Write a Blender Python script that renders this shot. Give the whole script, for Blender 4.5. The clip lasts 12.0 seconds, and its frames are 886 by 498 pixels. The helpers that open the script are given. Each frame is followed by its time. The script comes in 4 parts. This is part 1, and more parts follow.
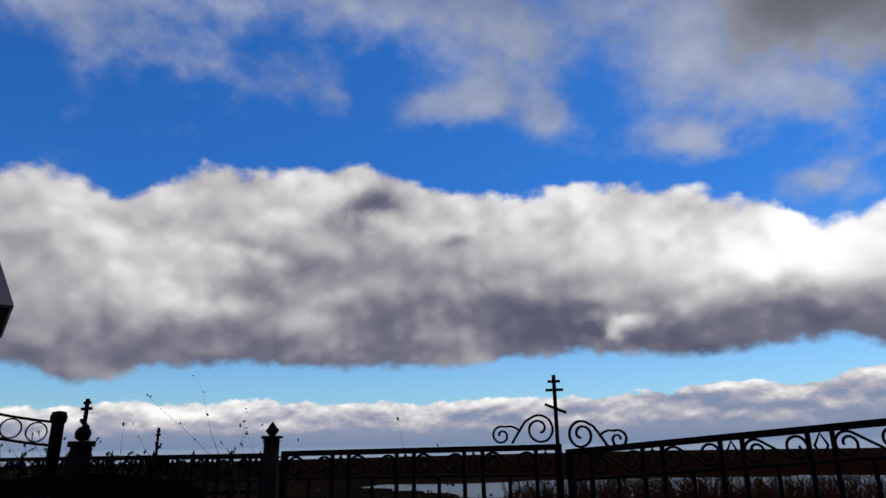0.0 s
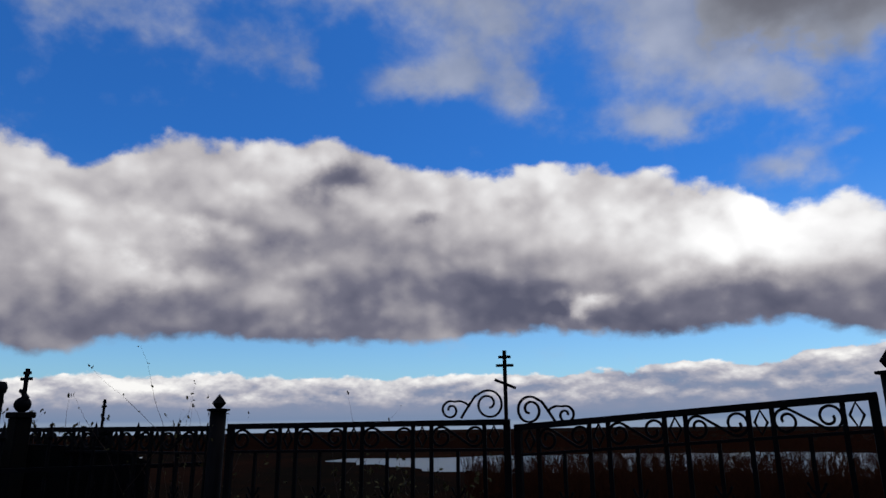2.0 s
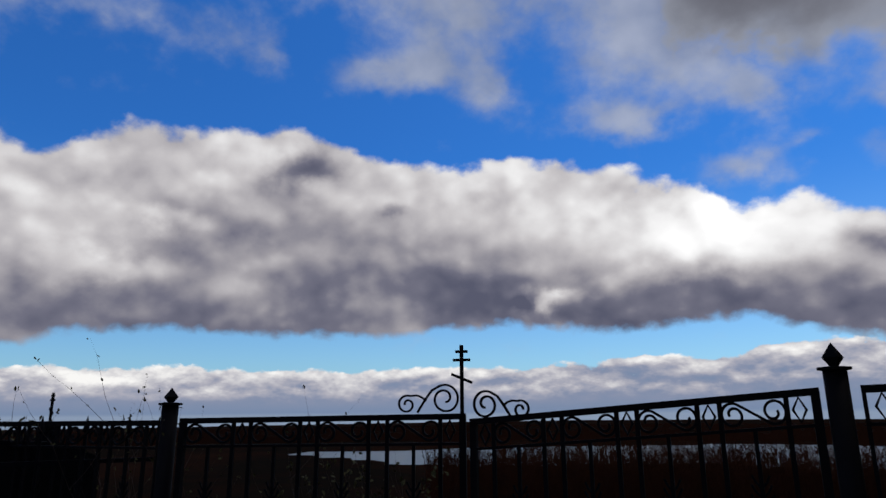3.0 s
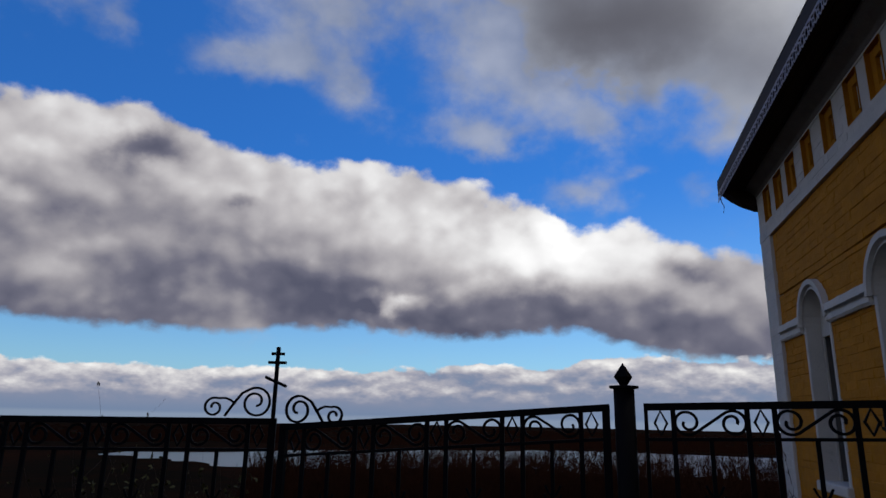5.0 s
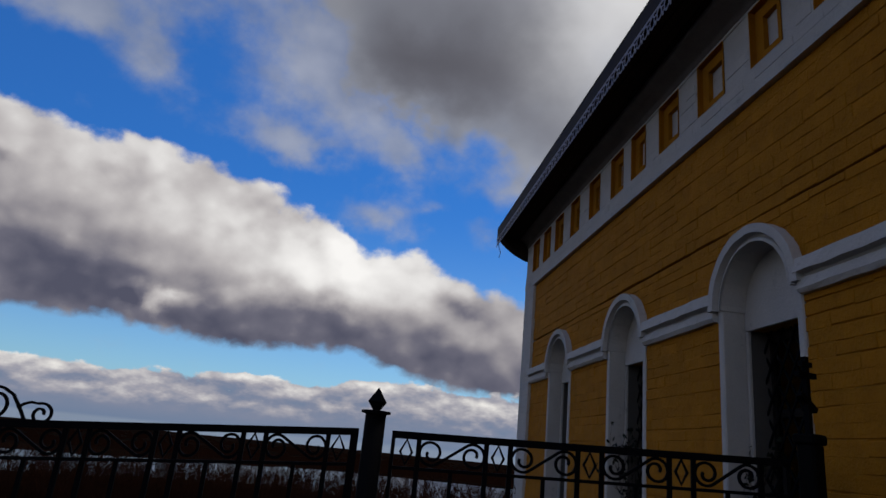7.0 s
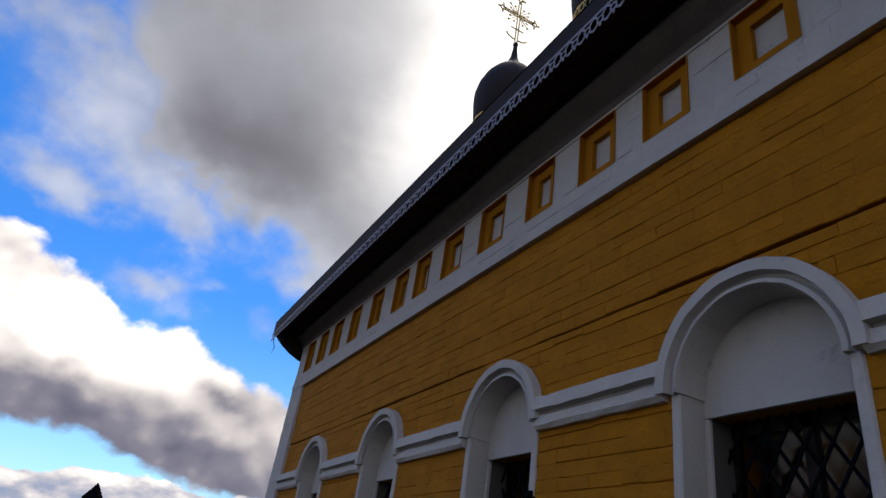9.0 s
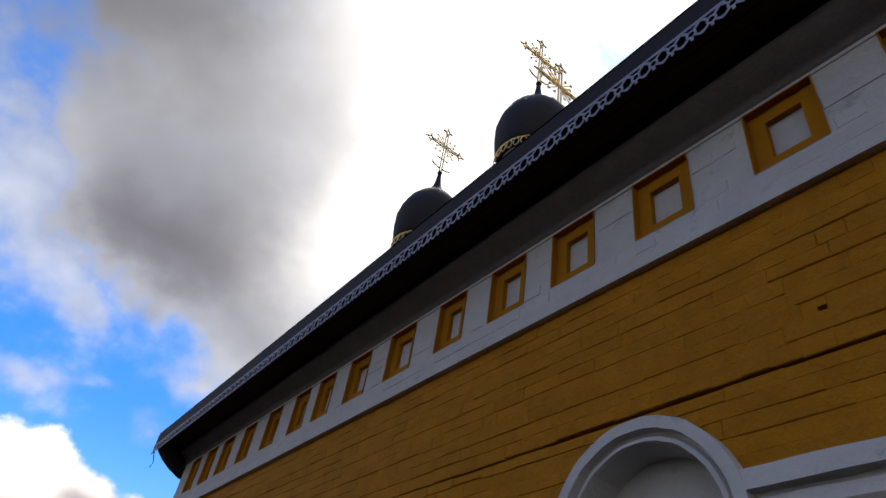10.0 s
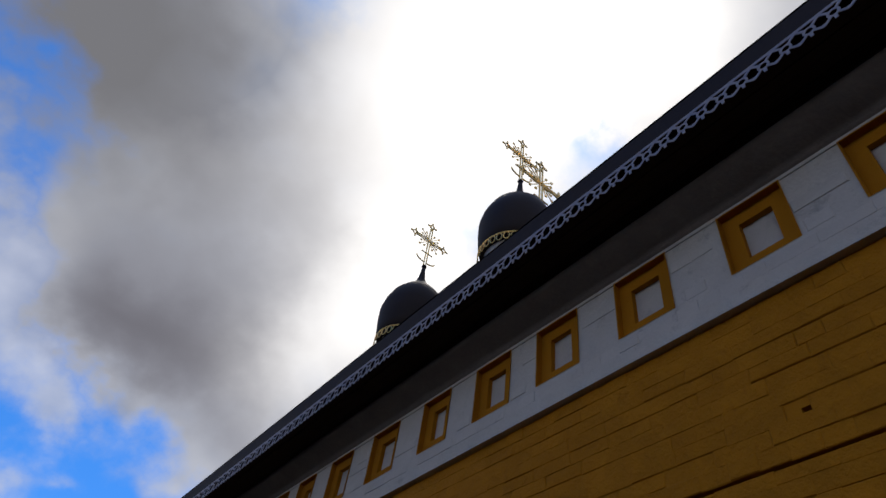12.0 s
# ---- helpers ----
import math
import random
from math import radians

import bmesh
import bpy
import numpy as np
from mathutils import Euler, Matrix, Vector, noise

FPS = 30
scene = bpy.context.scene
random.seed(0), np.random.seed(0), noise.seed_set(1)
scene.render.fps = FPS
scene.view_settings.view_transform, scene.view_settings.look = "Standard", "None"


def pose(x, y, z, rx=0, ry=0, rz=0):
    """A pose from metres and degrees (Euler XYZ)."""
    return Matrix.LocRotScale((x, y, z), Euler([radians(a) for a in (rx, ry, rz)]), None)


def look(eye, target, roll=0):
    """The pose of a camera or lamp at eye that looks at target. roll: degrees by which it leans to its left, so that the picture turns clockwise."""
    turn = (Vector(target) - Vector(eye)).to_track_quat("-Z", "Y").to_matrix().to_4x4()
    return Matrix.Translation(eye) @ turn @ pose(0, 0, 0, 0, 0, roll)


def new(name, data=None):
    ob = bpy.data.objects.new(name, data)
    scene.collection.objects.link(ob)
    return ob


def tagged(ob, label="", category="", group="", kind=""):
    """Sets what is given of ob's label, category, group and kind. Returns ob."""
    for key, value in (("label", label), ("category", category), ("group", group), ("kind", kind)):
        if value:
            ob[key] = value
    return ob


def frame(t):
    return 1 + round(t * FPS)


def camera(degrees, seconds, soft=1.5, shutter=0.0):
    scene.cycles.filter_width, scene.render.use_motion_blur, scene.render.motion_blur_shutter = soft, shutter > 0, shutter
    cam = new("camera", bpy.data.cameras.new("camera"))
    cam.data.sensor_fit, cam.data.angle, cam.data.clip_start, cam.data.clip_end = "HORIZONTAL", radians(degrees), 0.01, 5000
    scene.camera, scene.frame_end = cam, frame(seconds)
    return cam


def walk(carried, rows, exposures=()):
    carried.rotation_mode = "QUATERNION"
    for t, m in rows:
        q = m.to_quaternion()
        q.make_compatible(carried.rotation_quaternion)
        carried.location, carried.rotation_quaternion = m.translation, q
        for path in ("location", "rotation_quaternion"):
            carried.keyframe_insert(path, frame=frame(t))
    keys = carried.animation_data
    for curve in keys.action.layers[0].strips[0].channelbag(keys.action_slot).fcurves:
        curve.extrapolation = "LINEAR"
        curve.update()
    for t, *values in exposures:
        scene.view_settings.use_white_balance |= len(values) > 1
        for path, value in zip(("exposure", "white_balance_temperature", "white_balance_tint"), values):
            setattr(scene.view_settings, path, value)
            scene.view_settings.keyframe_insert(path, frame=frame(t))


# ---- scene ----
cam = camera(68.4, 12.0)
PATH = [
    (0, (0.104, -0.072, 1.607), (-0.919, 1.546, 2.189), -0.9),
    (0.5, (0.105, -0.025, 1.599), (-0.942, 1.59, 2.142), -0.7),
    (1, (0.116, 0.004, 1.597), (-0.904, 1.645, 2.113), -0.4),
    (1.5, (0.127, 0.035, 1.599), (-0.874, 1.691, 2.103), -0.5),
    (2, (0.15, 0.035, 1.601), (-0.8, 1.719, 2.114), -0.4),
    (2.5, (0.168, 0.055, 1.602), (-0.739, 1.767, 2.098), -0.2),
    (3, (0.191, 0.067, 1.608), (-0.671, 1.803, 2.101), -0.4),
    (5, (0.298, 0.157, 1.631), (-0.134, 2.044, 2.136), 1.2),
    (5.5, (0.295, 0.187, 1.629), (0.051, 2.106, 2.135), 2.4),
    (6, (0.304, 0.199, 1.633), (0.216, 2.129, 2.148), 3.1),
    (6.5, (0.316, 0.198, 1.636), (0.35, 2.124, 2.174), 4.2),
    (7, (0.347, 0.293, 1.648), (0.549, 2.192, 2.241), 5.8),
    (9, (0.368, 0.212, 1.666), (1.1, 1.812, 2.616), 9.1),
    (9.5, (0.361, 0.185, 1.693), (1.139, 1.665, 2.792), 10.2),
    (10, (0.351, 0.164, 1.752), (1.155, 1.481, 3.024), 10.4),
    (10.5, (0.341, 0.143, 1.764), (1.125, 1.304, 3.191), 9.8),
    (11, (0.331, 0.122, 1.771), (1.075, 1.229, 3.262), 9.4),
    (11.5, (0.328, 0.125, 1.764), (1.07, 1.229, 3.258), 9.4),
    (12, (0.321, 0.134, 1.757), (1.02, 1.284, 3.236), 10.6),
]
EXPOSURES = [(0.0, 0.0, 6500, 10), (3.0, -0.05, 6500, 10), (5.0, -0.12, 6500, 10), (7.2, -0.27, 6700, 10), (8.8, 0.42, 7000, 10), (9.5, 0.78, 7100, 10), (10.0, 0.74, 7100, 10), (10.5, 0.52, 7000, 10), (11.0, 0.40, 6900, 10), (12.0, 0.38, 6900, 10)]
walk(cam, [(t, look(eye, target, roll)) for t, eye, target, roll in PATH], EXPOSURES)

# ---------------------------------------------------------------- sky and light
SUN_AZ, SUN_EL = -33.0, 62.0      # degrees; azimuth counts to the left of +y
world = bpy.data.worlds.new("world")
scene.world = world
world.use_nodes = True
wt = world.node_tree
wt.nodes.clear()


def socket(tree, inp, v):
    if isinstance(v, bpy.types.NodeSocket):
        tree.links.new(v, inp)
    else:
        inp.default_value = v


class Nodes:
    """Short forms for node trees."""

    def __init__(self, tree):
        self.t = tree

    def n(self, kind):
        return self.t.nodes.new(kind)

    def m(self, op, a, b=0.0, c=None, clamp=False):
        k = self.n("ShaderNodeMath")
        k.operation, k.use_clamp = op, clamp
        socket(self.t, k.inputs[0], a)
        socket(self.t, k.inputs[1], b)
        if c is not None:
            socket(self.t, k.inputs[2], c)
        return k.outputs[0]

    def add(self, a, b):
        return self.m("ADD", a, b)

    def sub(self, a, b):
        return self.m("SUBTRACT", a, b)

    def mul(self, a, b, clamp=False):
        return self.m("MULTIPLY", a, b, clamp=clamp)

    def step(self, v, lo, hi):
        k = self.n("ShaderNodeMapRange")
        k.interpolation_type = "SMOOTHSTEP"
        for i, x in enumerate((v, lo, hi, 0.0, 1.0)):
            socket(self.t, k.inputs[i], x)
        return k.outputs[0]

    def noise(self, vec, scale, detail=5.0, rough=0.55, distortion=0.0):
        k = self.n("ShaderNodeTexNoise")
        socket(self.t, k.inputs["Vector"], vec)
        k.inputs["Scale"].default_value = scale
        k.inputs["Detail"].default_value = detail
        k.inputs["Roughness"].default_value = rough
        k.inputs["Distortion"].default_value = distortion
        return k.outputs["Fac"]

    def mix(self, fac, a, b):
        k = self.n("ShaderNodeMix")
        k.data_type = "RGBA"
        socket(self.t, k.inputs[0], fac)
        socket(self.t, k.inputs[6], a if isinstance(a, bpy.types.NodeSocket) else (*a, 1))
        socket(self.t, k.inputs[7], b if isinstance(b, bpy.types.NodeSocket) else (*b, 1))
        return k.outputs[2]

    def blend(self, kind, a, b, fac=1.0):
        out = self.mix(fac, a, b)
        out.node.blend_type = kind
        return out

    def ramp(self, fac, stops):
        k = self.n("ShaderNodeValToRGB")
        e = k.color_ramp.elements
        while len(e) < len(stops):
            e.new(0.5)
        for i, (p, c) in enumerate(stops):
            e[i].position = p
            e[i].color = (*c, 1) if len(c) == 3 else c
        socket(self.t, k.inputs[0], fac)
        return k.outputs[0]

    def vadd(self, a, b):
        k = self.n("ShaderNodeVectorMath")
        k.operation = "ADD"
        socket(self.t, k.inputs[0], a)
        socket(self.t, k.inputs[1], b)
        return k.outputs[0]

    def vscale(self, a, b):
        k = self.n("ShaderNodeVectorMath")
        k.operation = "MULTIPLY"
        socket(self.t, k.inputs[0], a)
        socket(self.t, k.inputs[1], b)
        return k.outputs[0]

    def curve(self, x, lo, hi, top, pts):
        """A smooth curve over x in lo..hi with values 0..top."""
        k = self.n("ShaderNodeFloatCurve")
        c = k.mapping.curves[0]
        while len(c.points) < len(pts):
            c.points.new(0.5, 0.5)
        for p, (a, b) in zip(c.points, sorted(pts)):
            p.location = ((a - lo) / (hi - lo), b / top)
        k.mapping.update()
        socket(self.t, k.inputs["Value"], self.mul(self.sub(x, lo), 1.0 / (hi - lo), clamp=True))
        return self.mul(k.outputs[0], top)


s = Nodes(wt)
sky_dir = s.n("ShaderNodeTexCoord").outputs["Generated"]
xyz = s.n("ShaderNodeSeparateXYZ")
wt.links.new(sky_dir, xyz.inputs[0])
DEG = 57.29578
az0 = s.mul(s.m("ARCTAN2", s.mul(xyz.outputs[0], -1.0), xyz.outputs[1]), DEG)
el0 = s.mul(s.m("ARCSINE", xyz.outputs[2]), DEG)
flat = s.vscale(sky_dir, (1.0, 1.0, 1.25))
n_big = s.noise(flat, 5.0, 3.0, 0.5)
n_mid = s.noise(flat, 11.0, 6.0, 0.52)
n_mid2 = s.noise(s.vadd(flat, (3.1, 1.7, 0.4)), 9.0, 5.0, 0.48)
n_fine = s.noise(flat, 38.0, 5.0, 0.55)


def billow(vec):
    """Rounded heaps at three sizes, bent by noise."""
    bend = s.n("ShaderNodeTexNoise")
    wt.links.new(vec, bend.inputs["Vector"])
    bend.inputs["Scale"].default_value, bend.inputs["Detail"].default_value = 8.0, 3.0
    vec = s.vadd(vec, s.vscale(bend.outputs["Color"], (0.055, 0.055, 0.055)))
    out = []
    for size, w in ((6.5, 0.50), (14.0, 0.34), (34.0, 0.17)):
        k = s.n("ShaderNodeTexVoronoi")
        k.feature = "SMOOTH_F1"
        wt.links.new(vec, k.inputs["Vector"])
        k.inputs["Scale"].default_value, k.inputs["Smoothness"].default_value = size, 0.85
        out.append(s.mul(k.outputs["Distance"], -w))
    return s.add(s.add(out[0], out[1]), s.add(out[2], 0.62))


heap = billow(flat)
heap_lit = billow(s.vadd(flat, (0.014, 0.0, 0.030)))
relief = s.mul(s.sub(heap, heap_lit), 2.2)
az = s.add(az0, s.mul(s.sub(n_mid2, 0.5), 8.0))
el = s.add(el0, s.mul(s.sub(n_mid, 0.5), 5.5))


def puff(a, e, ra, re, w=1.0):
    """A soft patch round azimuth a and elevation e."""
    q = s.add(s.m("POWER", s.m("ABSOLUTE", s.mul(s.sub(az, a), 1.0 / ra)), 2.0), s.m("POWER", s.m("ABSOLUTE", s.mul(s.sub(el, e), 1.0 / re)), 2.0))
    return s.mul(s.m("EXPONENT", s.mul(q, -1.0)), w)


def total(parts):
    out = parts[0]
    for p in parts[1:]:
        out = s.add(out, p)
    return out


# clear sky
clear = s.n("ShaderNodeTexSky")
clear.sky_type, clear.sun_disc = "NISHITA", False
clear.sun_elevation, clear.sun_rotation = radians(SUN_EL), radians(-SUN_AZ)
clear.ozone_density, clear.dust_density = 3.0, 0.6
low_sky = s.step(el0, 22.0, 3.0)
tint = s.mix(low_sky, (0.018, 0.064, 0.126), (0.066, 0.102, 0.132))
blue = s.blend("MULTIPLY", clear.outputs[0], tint)

# upper clouds: thin veils to the north, a thick grey sheet under the sun
glow_dot = s.n("ShaderNodeVectorMath")
glow_dot.operation = "DOT_PRODUCT"
wt.links.new(sky_dir, glow_dot.inputs[0])
ca, ce = radians(SUN_AZ), radians(SUN_EL)
glow_dot.inputs[1].default_value = (-math.sin(ca) * math.cos(ce), math.cos(ca) * math.cos(ce), math.sin(ce))
glow_angle = s.mul(s.m("ARCCOSINE", glow_dot.outputs["Value"]), DEG)
glow = s.m("EXPONENT", s.mul(s.m("POWER", s.mul(glow_angle, 1.0 / 15.0), 2.0), -1.0))

veil = total([puff(60, 31, 9, 2.5, .55), puff(68, 34, 10, 3, .8), puff(47, 31, 4, 2.2, .45), puff(42, 30.5, 2.5, 2, .5), puff(33.5, 29, 4, 1.8, .7),
              puff(27.5, 29.3, 3.5, 2.4, .8), puff(21.5, 28.3, 3, 2.4, .8), puff(24, 33, 8, 4, .7), puff(10, 24.4, 5, 1.4, .8), puff(38, 39, 34, 4.5, .95),
              puff(6, 30, 9, 4.5, .9), puff(-1, 25.3, 4, 2.0, .8), puff(0.8, 19.6, 3.2, 1.6, .8), puff(-10.5, 18.6, 2, 1.6, .6), puff(-5, 20.8, 2.5, .8, .45),
              puff(-11, 22.8, 3.5, 1.5, .7), puff(8, 34, 6, 3, .4)])
sheet = total([puff(-6, 33, 8, 5.5, 1.2), puff(-16, 30, 7, 8, 1.2), puff(-8, 46, 19, 11, 1.6), puff(-45, 35, 26, 16, 1.2), puff(-30, 66, 30, 12, 1.4), puff(22, 54, 20, 9, 1.2),
               puff(0, 37, 9, 3.5, .9), puff(-1, 32, 6, 3.5, 1.0), puff(-72, 64, 30, 10, 1.6)])
rest = s.mul(s.step(n_big, 0.36, 0.60), s.step(s.m("ABSOLUTE", s.sub(az0, -5.0)), 85.0, 120.0))
veil_a = s.step(s.add(veil, s.add(s.mul(s.sub(n_mid2, 0.5), 1.3), s.mul(s.sub(n_fine, 0.5), 0.55))), 0.10, 1.10)
sheet_a = s.step(s.sub(s.add(s.add(sheet, rest), s.mul(s.sub(n_mid, 0.5), 1.1)), s.add(puff(-54, 57.5, 7, 3.0, .75), puff(-74, 60.5, 4, 1.6, .6))), 0.15, 1.0)
upper_a = s.m("MAXIMUM", s.mul(veil_a, 0.80), sheet_a)
deep = s.mul(sheet_a, s.step(s.add(sheet, s.mul(s.sub(n_mid2, .5), 2.2)), 0.3, 2.0))
upper_grey = s.mix(deep, s.ramp(s.add(s.mul(n_mid2, 0.8), s.mul(relief, 0.25)), [(0.2, (.26, .30, .40)), (.62, (.50, .53, .61))]), (.225, .24, .295))
upper_grey = s.mix(s.m("MINIMUM", puff(17, 50, 20, 13, 1.1), 1.0), upper_grey, (.14, .145, .165))
upper_grey = s.mix(s.m("MINIMUM", s.add(puff(-1, 32.5, 6, 3.5, .8), puff(-9, 33.5, 6, 4.5, .7)), 1.0), upper_grey, (.12, .122, .15))
shine = total([s.mul(glow, 0.85), puff(-27, 43, 9, 9, .62), puff(-66, 66, 16, 7, .75), puff(-19, 36, 6, 6, .25), puff(5, 58, 13, 7, -.30)])
upper_c = s.mix(s.m("MAXIMUM", s.m("MINIMUM", shine, 1.0), 0.0), upper_grey, (1.12, 1.12, 1.13))

# the long cumulus bank
top_a = s.curve(az0, -40, 90, 40.0, [(-40, 10), (-14, 13.4), (-8.7, 14.2), (-6, 15.5), (-1.5, 16), (.6, 15.8), (3, 17.8), (8, 19.3), (14, 21.5), (19, 21.8), (25, 21), (32, 22.3), (40, 23.4), (50, 23.4), (57, 21.5), (60, 20), (64, 20.8), (90, 18)])
bot_a = s.curve(az0, -40, 90, 20.0, [(-40, 4), (-14, 4.8), (-7.5, 5.4), (-2, 6.3), (1.5, 7.4), (8, 7.0), (14, 6.7), (19, 7.4), (29, 7.0), (40, 6.3), (46, 6.7), (55, 6.4), (61.6, 5.2), (66, 6.2), (90, 6)])
edge = total([s.mul(s.sub(n_mid, 0.5), 3.0), s.mul(s.sub(n_fine, 0.5), 1.6), s.mul(s.sub(heap, 0.15), 4.5)])
over = s.add(s.sub(top_a, el0), edge)
under = s.add(s.sub(el0, bot_a), s.add(s.mul(edge, 0.40), s.mul(s.sub(n_fine, 0.5), 0.8)))
bank_a = s.mul(s.step(over, -0.3, 0.8), s.step(under, -0.35, 0.65))
v = s.m("DIVIDE", s.sub(el0, bot_a), s.sub(top_a, bot_a), clamp=True)
light = total([s.mul(s.step(v, -.10, 1.0), 0.50), s.mul(s.sub(n_mid2, 0.5), 0.34), s.mul(s.sub(n_fine, 0.5), 0.14), s.mul(relief, 0.36), s.mul(s.sub(heap, 0.15), .36), puff(4.2, 14.2, 5.5, 3.2, .52), puff(12, 15.5, 9, 4, .16), puff(66, 13, 8, 3, .16),
               puff(54.5, 11.8, 4.5, 1.3, .34), puff(50.5, 15.6, 3.0, 0.9, .30), puff(16.8, 9.4, 1.8, .8, .62), puff(19.2, 9.0, .9, .6, -.30), puff(-4, 13, 4, 2.5, .20), puff(38.6, 21.7, 2.6, 1.7, -.62), puff(41, 20.3, 2.2, 1.6, -.40), puff(45, 15.6, 6.5, 2.2, -.20), puff(36, 13, 5, 2, -.10),
               puff(30.3, 17.4, 1.4, .7, -.30), puff(22.5, 17.8, 2.0, .8, -.14), puff(57, 18.5, 5, 1.5, -.12), puff(22, 10.2, 9, 2.0, -.20), puff(6, 9.4, 9, 1.7, -.20), puff(-10, 8.5, 7, 2.6, -.12), puff(-9, 12.6, 3.2, .9, -.3), puff(60, 8, 7, 2, -.14)])
bank_c = s.ramp(s.mul(s.add(light, 0.20), 0.80), [(0.0, (.100, .105, .158)), (.16, (.170, .170, .226)), (.34, (.36, .345, .378)), (.54, (.60, .58, .595)), (.76, (.90, .895, .90)), (1.0, (1.12, 1.12, 1.12))])

# the low bank along the horizon
top_b = s.curve(az0, -40, 90, 10.0, [(-40, 5), (-14, 5.0), (-5, 5.3), (0, 5.4), (3.6, 4.5), (10, 4.6), (15, 4.2), (30, 3.9), (45, 4.0), (60, 3.7), (66, 3.1), (90, 3)])
low = s.vscale(sky_dir, (1.0, 1.0, 2.2))
n_low = s.noise(low, 13.0, 6.0, 0.55)
n_low2 = s.noise(s.vadd(low, (0.004, 0.0, 0.022)), 13.0, 6.0, 0.55)
over_b = s.add(s.sub(top_b, el0), s.mul(s.sub(n_low, 0.5), 2.6))
bank_b = s.step(s.add(over_b, s.mul(s.sub(n_fine, 0.5), 1.1)), 0.0, 0.32)
vb = s.m("DIVIDE", el0, top_b, clamp=True)
soft = s.step(vb, 0.10, 0.55)
low_c = s.ramp(total([s.mul(vb, 0.60), s.mul(s.mul(s.step(az0, 5.0, 55.0), 0.22), soft), s.mul(s.mul(s.sub(n_low, 0.5), 0.62), soft), s.mul(s.mul(s.sub(n_low, n_low2), 1.3), soft)]),
               [(0.0, (.25, .32, .44)), (.035, (.19, .26, .40)), (.25, (.25, .29, .41)), (.46, (.43, .43, .50)), (.68, (.70, .69, .71)), (.90, (.98, .97, .95))])

sky_col = s.mix(upper_a, blue, upper_c)
sky_col = s.mix(bank_a, sky_col, bank_c)
sky_col = s.mix(bank_b, sky_col, low_c)
bg = s.n("ShaderNodeBackground")
wt.links.new(sky_col, bg.inputs["Color"])
bg.inputs["Strength"].default_value = 1.0
wt.links.new(bg.outputs[0], s.n("ShaderNodeOutputWorld").inputs["Surface"])

sun = new("sun", bpy.data.lights.new("sun", "SUN"))
sun.data.energy, sun.data.angle, sun.data.color = 0.5, radians(12), (1.0, 0.95, 0.88)
sun.matrix_world = look((0, 0, 0), (math.sin(ca) * math.cos(ce), -math.cos(ca) * math.cos(ce), -math.sin(ce)))

# ---------------------------------------------------------------- materials


def material(name, base, rough=0.7, metal=0.0, spread=0.25, scale=6.0, fine=60.0, bump=0.3, dist=0.004, dirt=None, dirt_amount=0.5, per_piece=0.0, per_island=0.0, spec=0.15):
    """A surface with coarse and fine variation, relief and optional stains."""
    mat = bpy.data.materials.new(name)
    mat.use_nodes = True
    k = Nodes(mat.node_tree)
    bsdf = mat.node_tree.nodes["Principled BSDF"]
    co = k.n("ShaderNodeTexCoord").outputs["Object"]
    if per_piece or per_island:
        geo = k.n("ShaderNodeNewGeometry")
        co = geo.outputs["Position"]
    big, small = k.noise(co, scale, 4.0, 0.6), k.noise(co, fine, 5.0, 0.6)
    shade = k.add(k.add(1.0 - spread, k.mul(big, spread * 1.4)), k.mul(small, spread * 0.6))
    if per_piece:
        shade = k.mul(shade, k.add(1.0 - per_piece / 2, k.mul(k.n("ShaderNodeObjectInfo").outputs["Random"], per_piece)))
    if per_island:
        shade = k.mul(shade, k.add(1.0 - per_island / 2, k.mul(geo.outputs["Random Per Island"], per_island)))
    grey = k.n("ShaderNodeCombineColor")
    for i in range(3):
        mat.node_tree.links.new(shade, grey.inputs[i])
    col = k.blend("MULTIPLY", base, grey.outputs[0])
    if dirt:
        spots = k.mul(k.step(k.noise(co, scale * 1.7, 8.0, 0.7), 0.55, 0.75), dirt_amount)
        col = k.mix(spots, col, dirt)
    mat.node_tree.links.new(col, bsdf.inputs["Base Color"])
    rr = k.add(rough - 0.1, k.mul(small, 0.2))
    mat.node_tree.links.new(rr, bsdf.inputs["Roughness"])
    bsdf.inputs["Metallic"].default_value = metal
    bsdf.inputs["Specular IOR Level"].default_value = spec
    b = k.n("ShaderNodeBump")
    b.inputs["Strength"].default_value, b.inputs["Distance"].default_value = bump, dist
    mat.node_tree.links.new(k.add(small, k.mul(big, 1.5)), b.inputs["Height"])
    mat.node_tree.links.new(b.outputs[0], bsdf.inputs["Normal"])
    return mat


YELLOW = (0.40, 0.155, 0.006)
YELLOW_WALL = material("yellow limewash", YELLOW, 0.85, 0, 0.30, 2.5, 70, 0.5, 0.004, (0.24, 0.085, 0.008), 0.45)
YELLOW_BRICK = material("yellow painted brick", YELLOW, 0.82, 0, 0.32, 6.0, 45, 0.8, 0.010, (0.22, 0.08, 0.008), 0.4, per_piece=0.14)
YELLOW_REST = material("yellow painted brickwork", YELLOW, 0.82, 0, 0.32, 6.0, 45, 0.8, 0.010, (0.22, 0.08, 0.008), 0.4, per_island=0.14)
WHITE_BRICK = material("whitewashed brick", (0.52, 0.485, 0.445), 0.85, 0, 0.22, 3, 60, 0.5, 0.004, (0.34, 0.32, 0.30), 0.7, per_piece=0.08)
WHITE_REST = material("whitewashed brickwork", (0.52, 0.485, 0.445), 0.85, 0, 0.22, 3, 60, 0.5, 0.004, (0.34, 0.32, 0.30), 0.7, per_island=0.08)
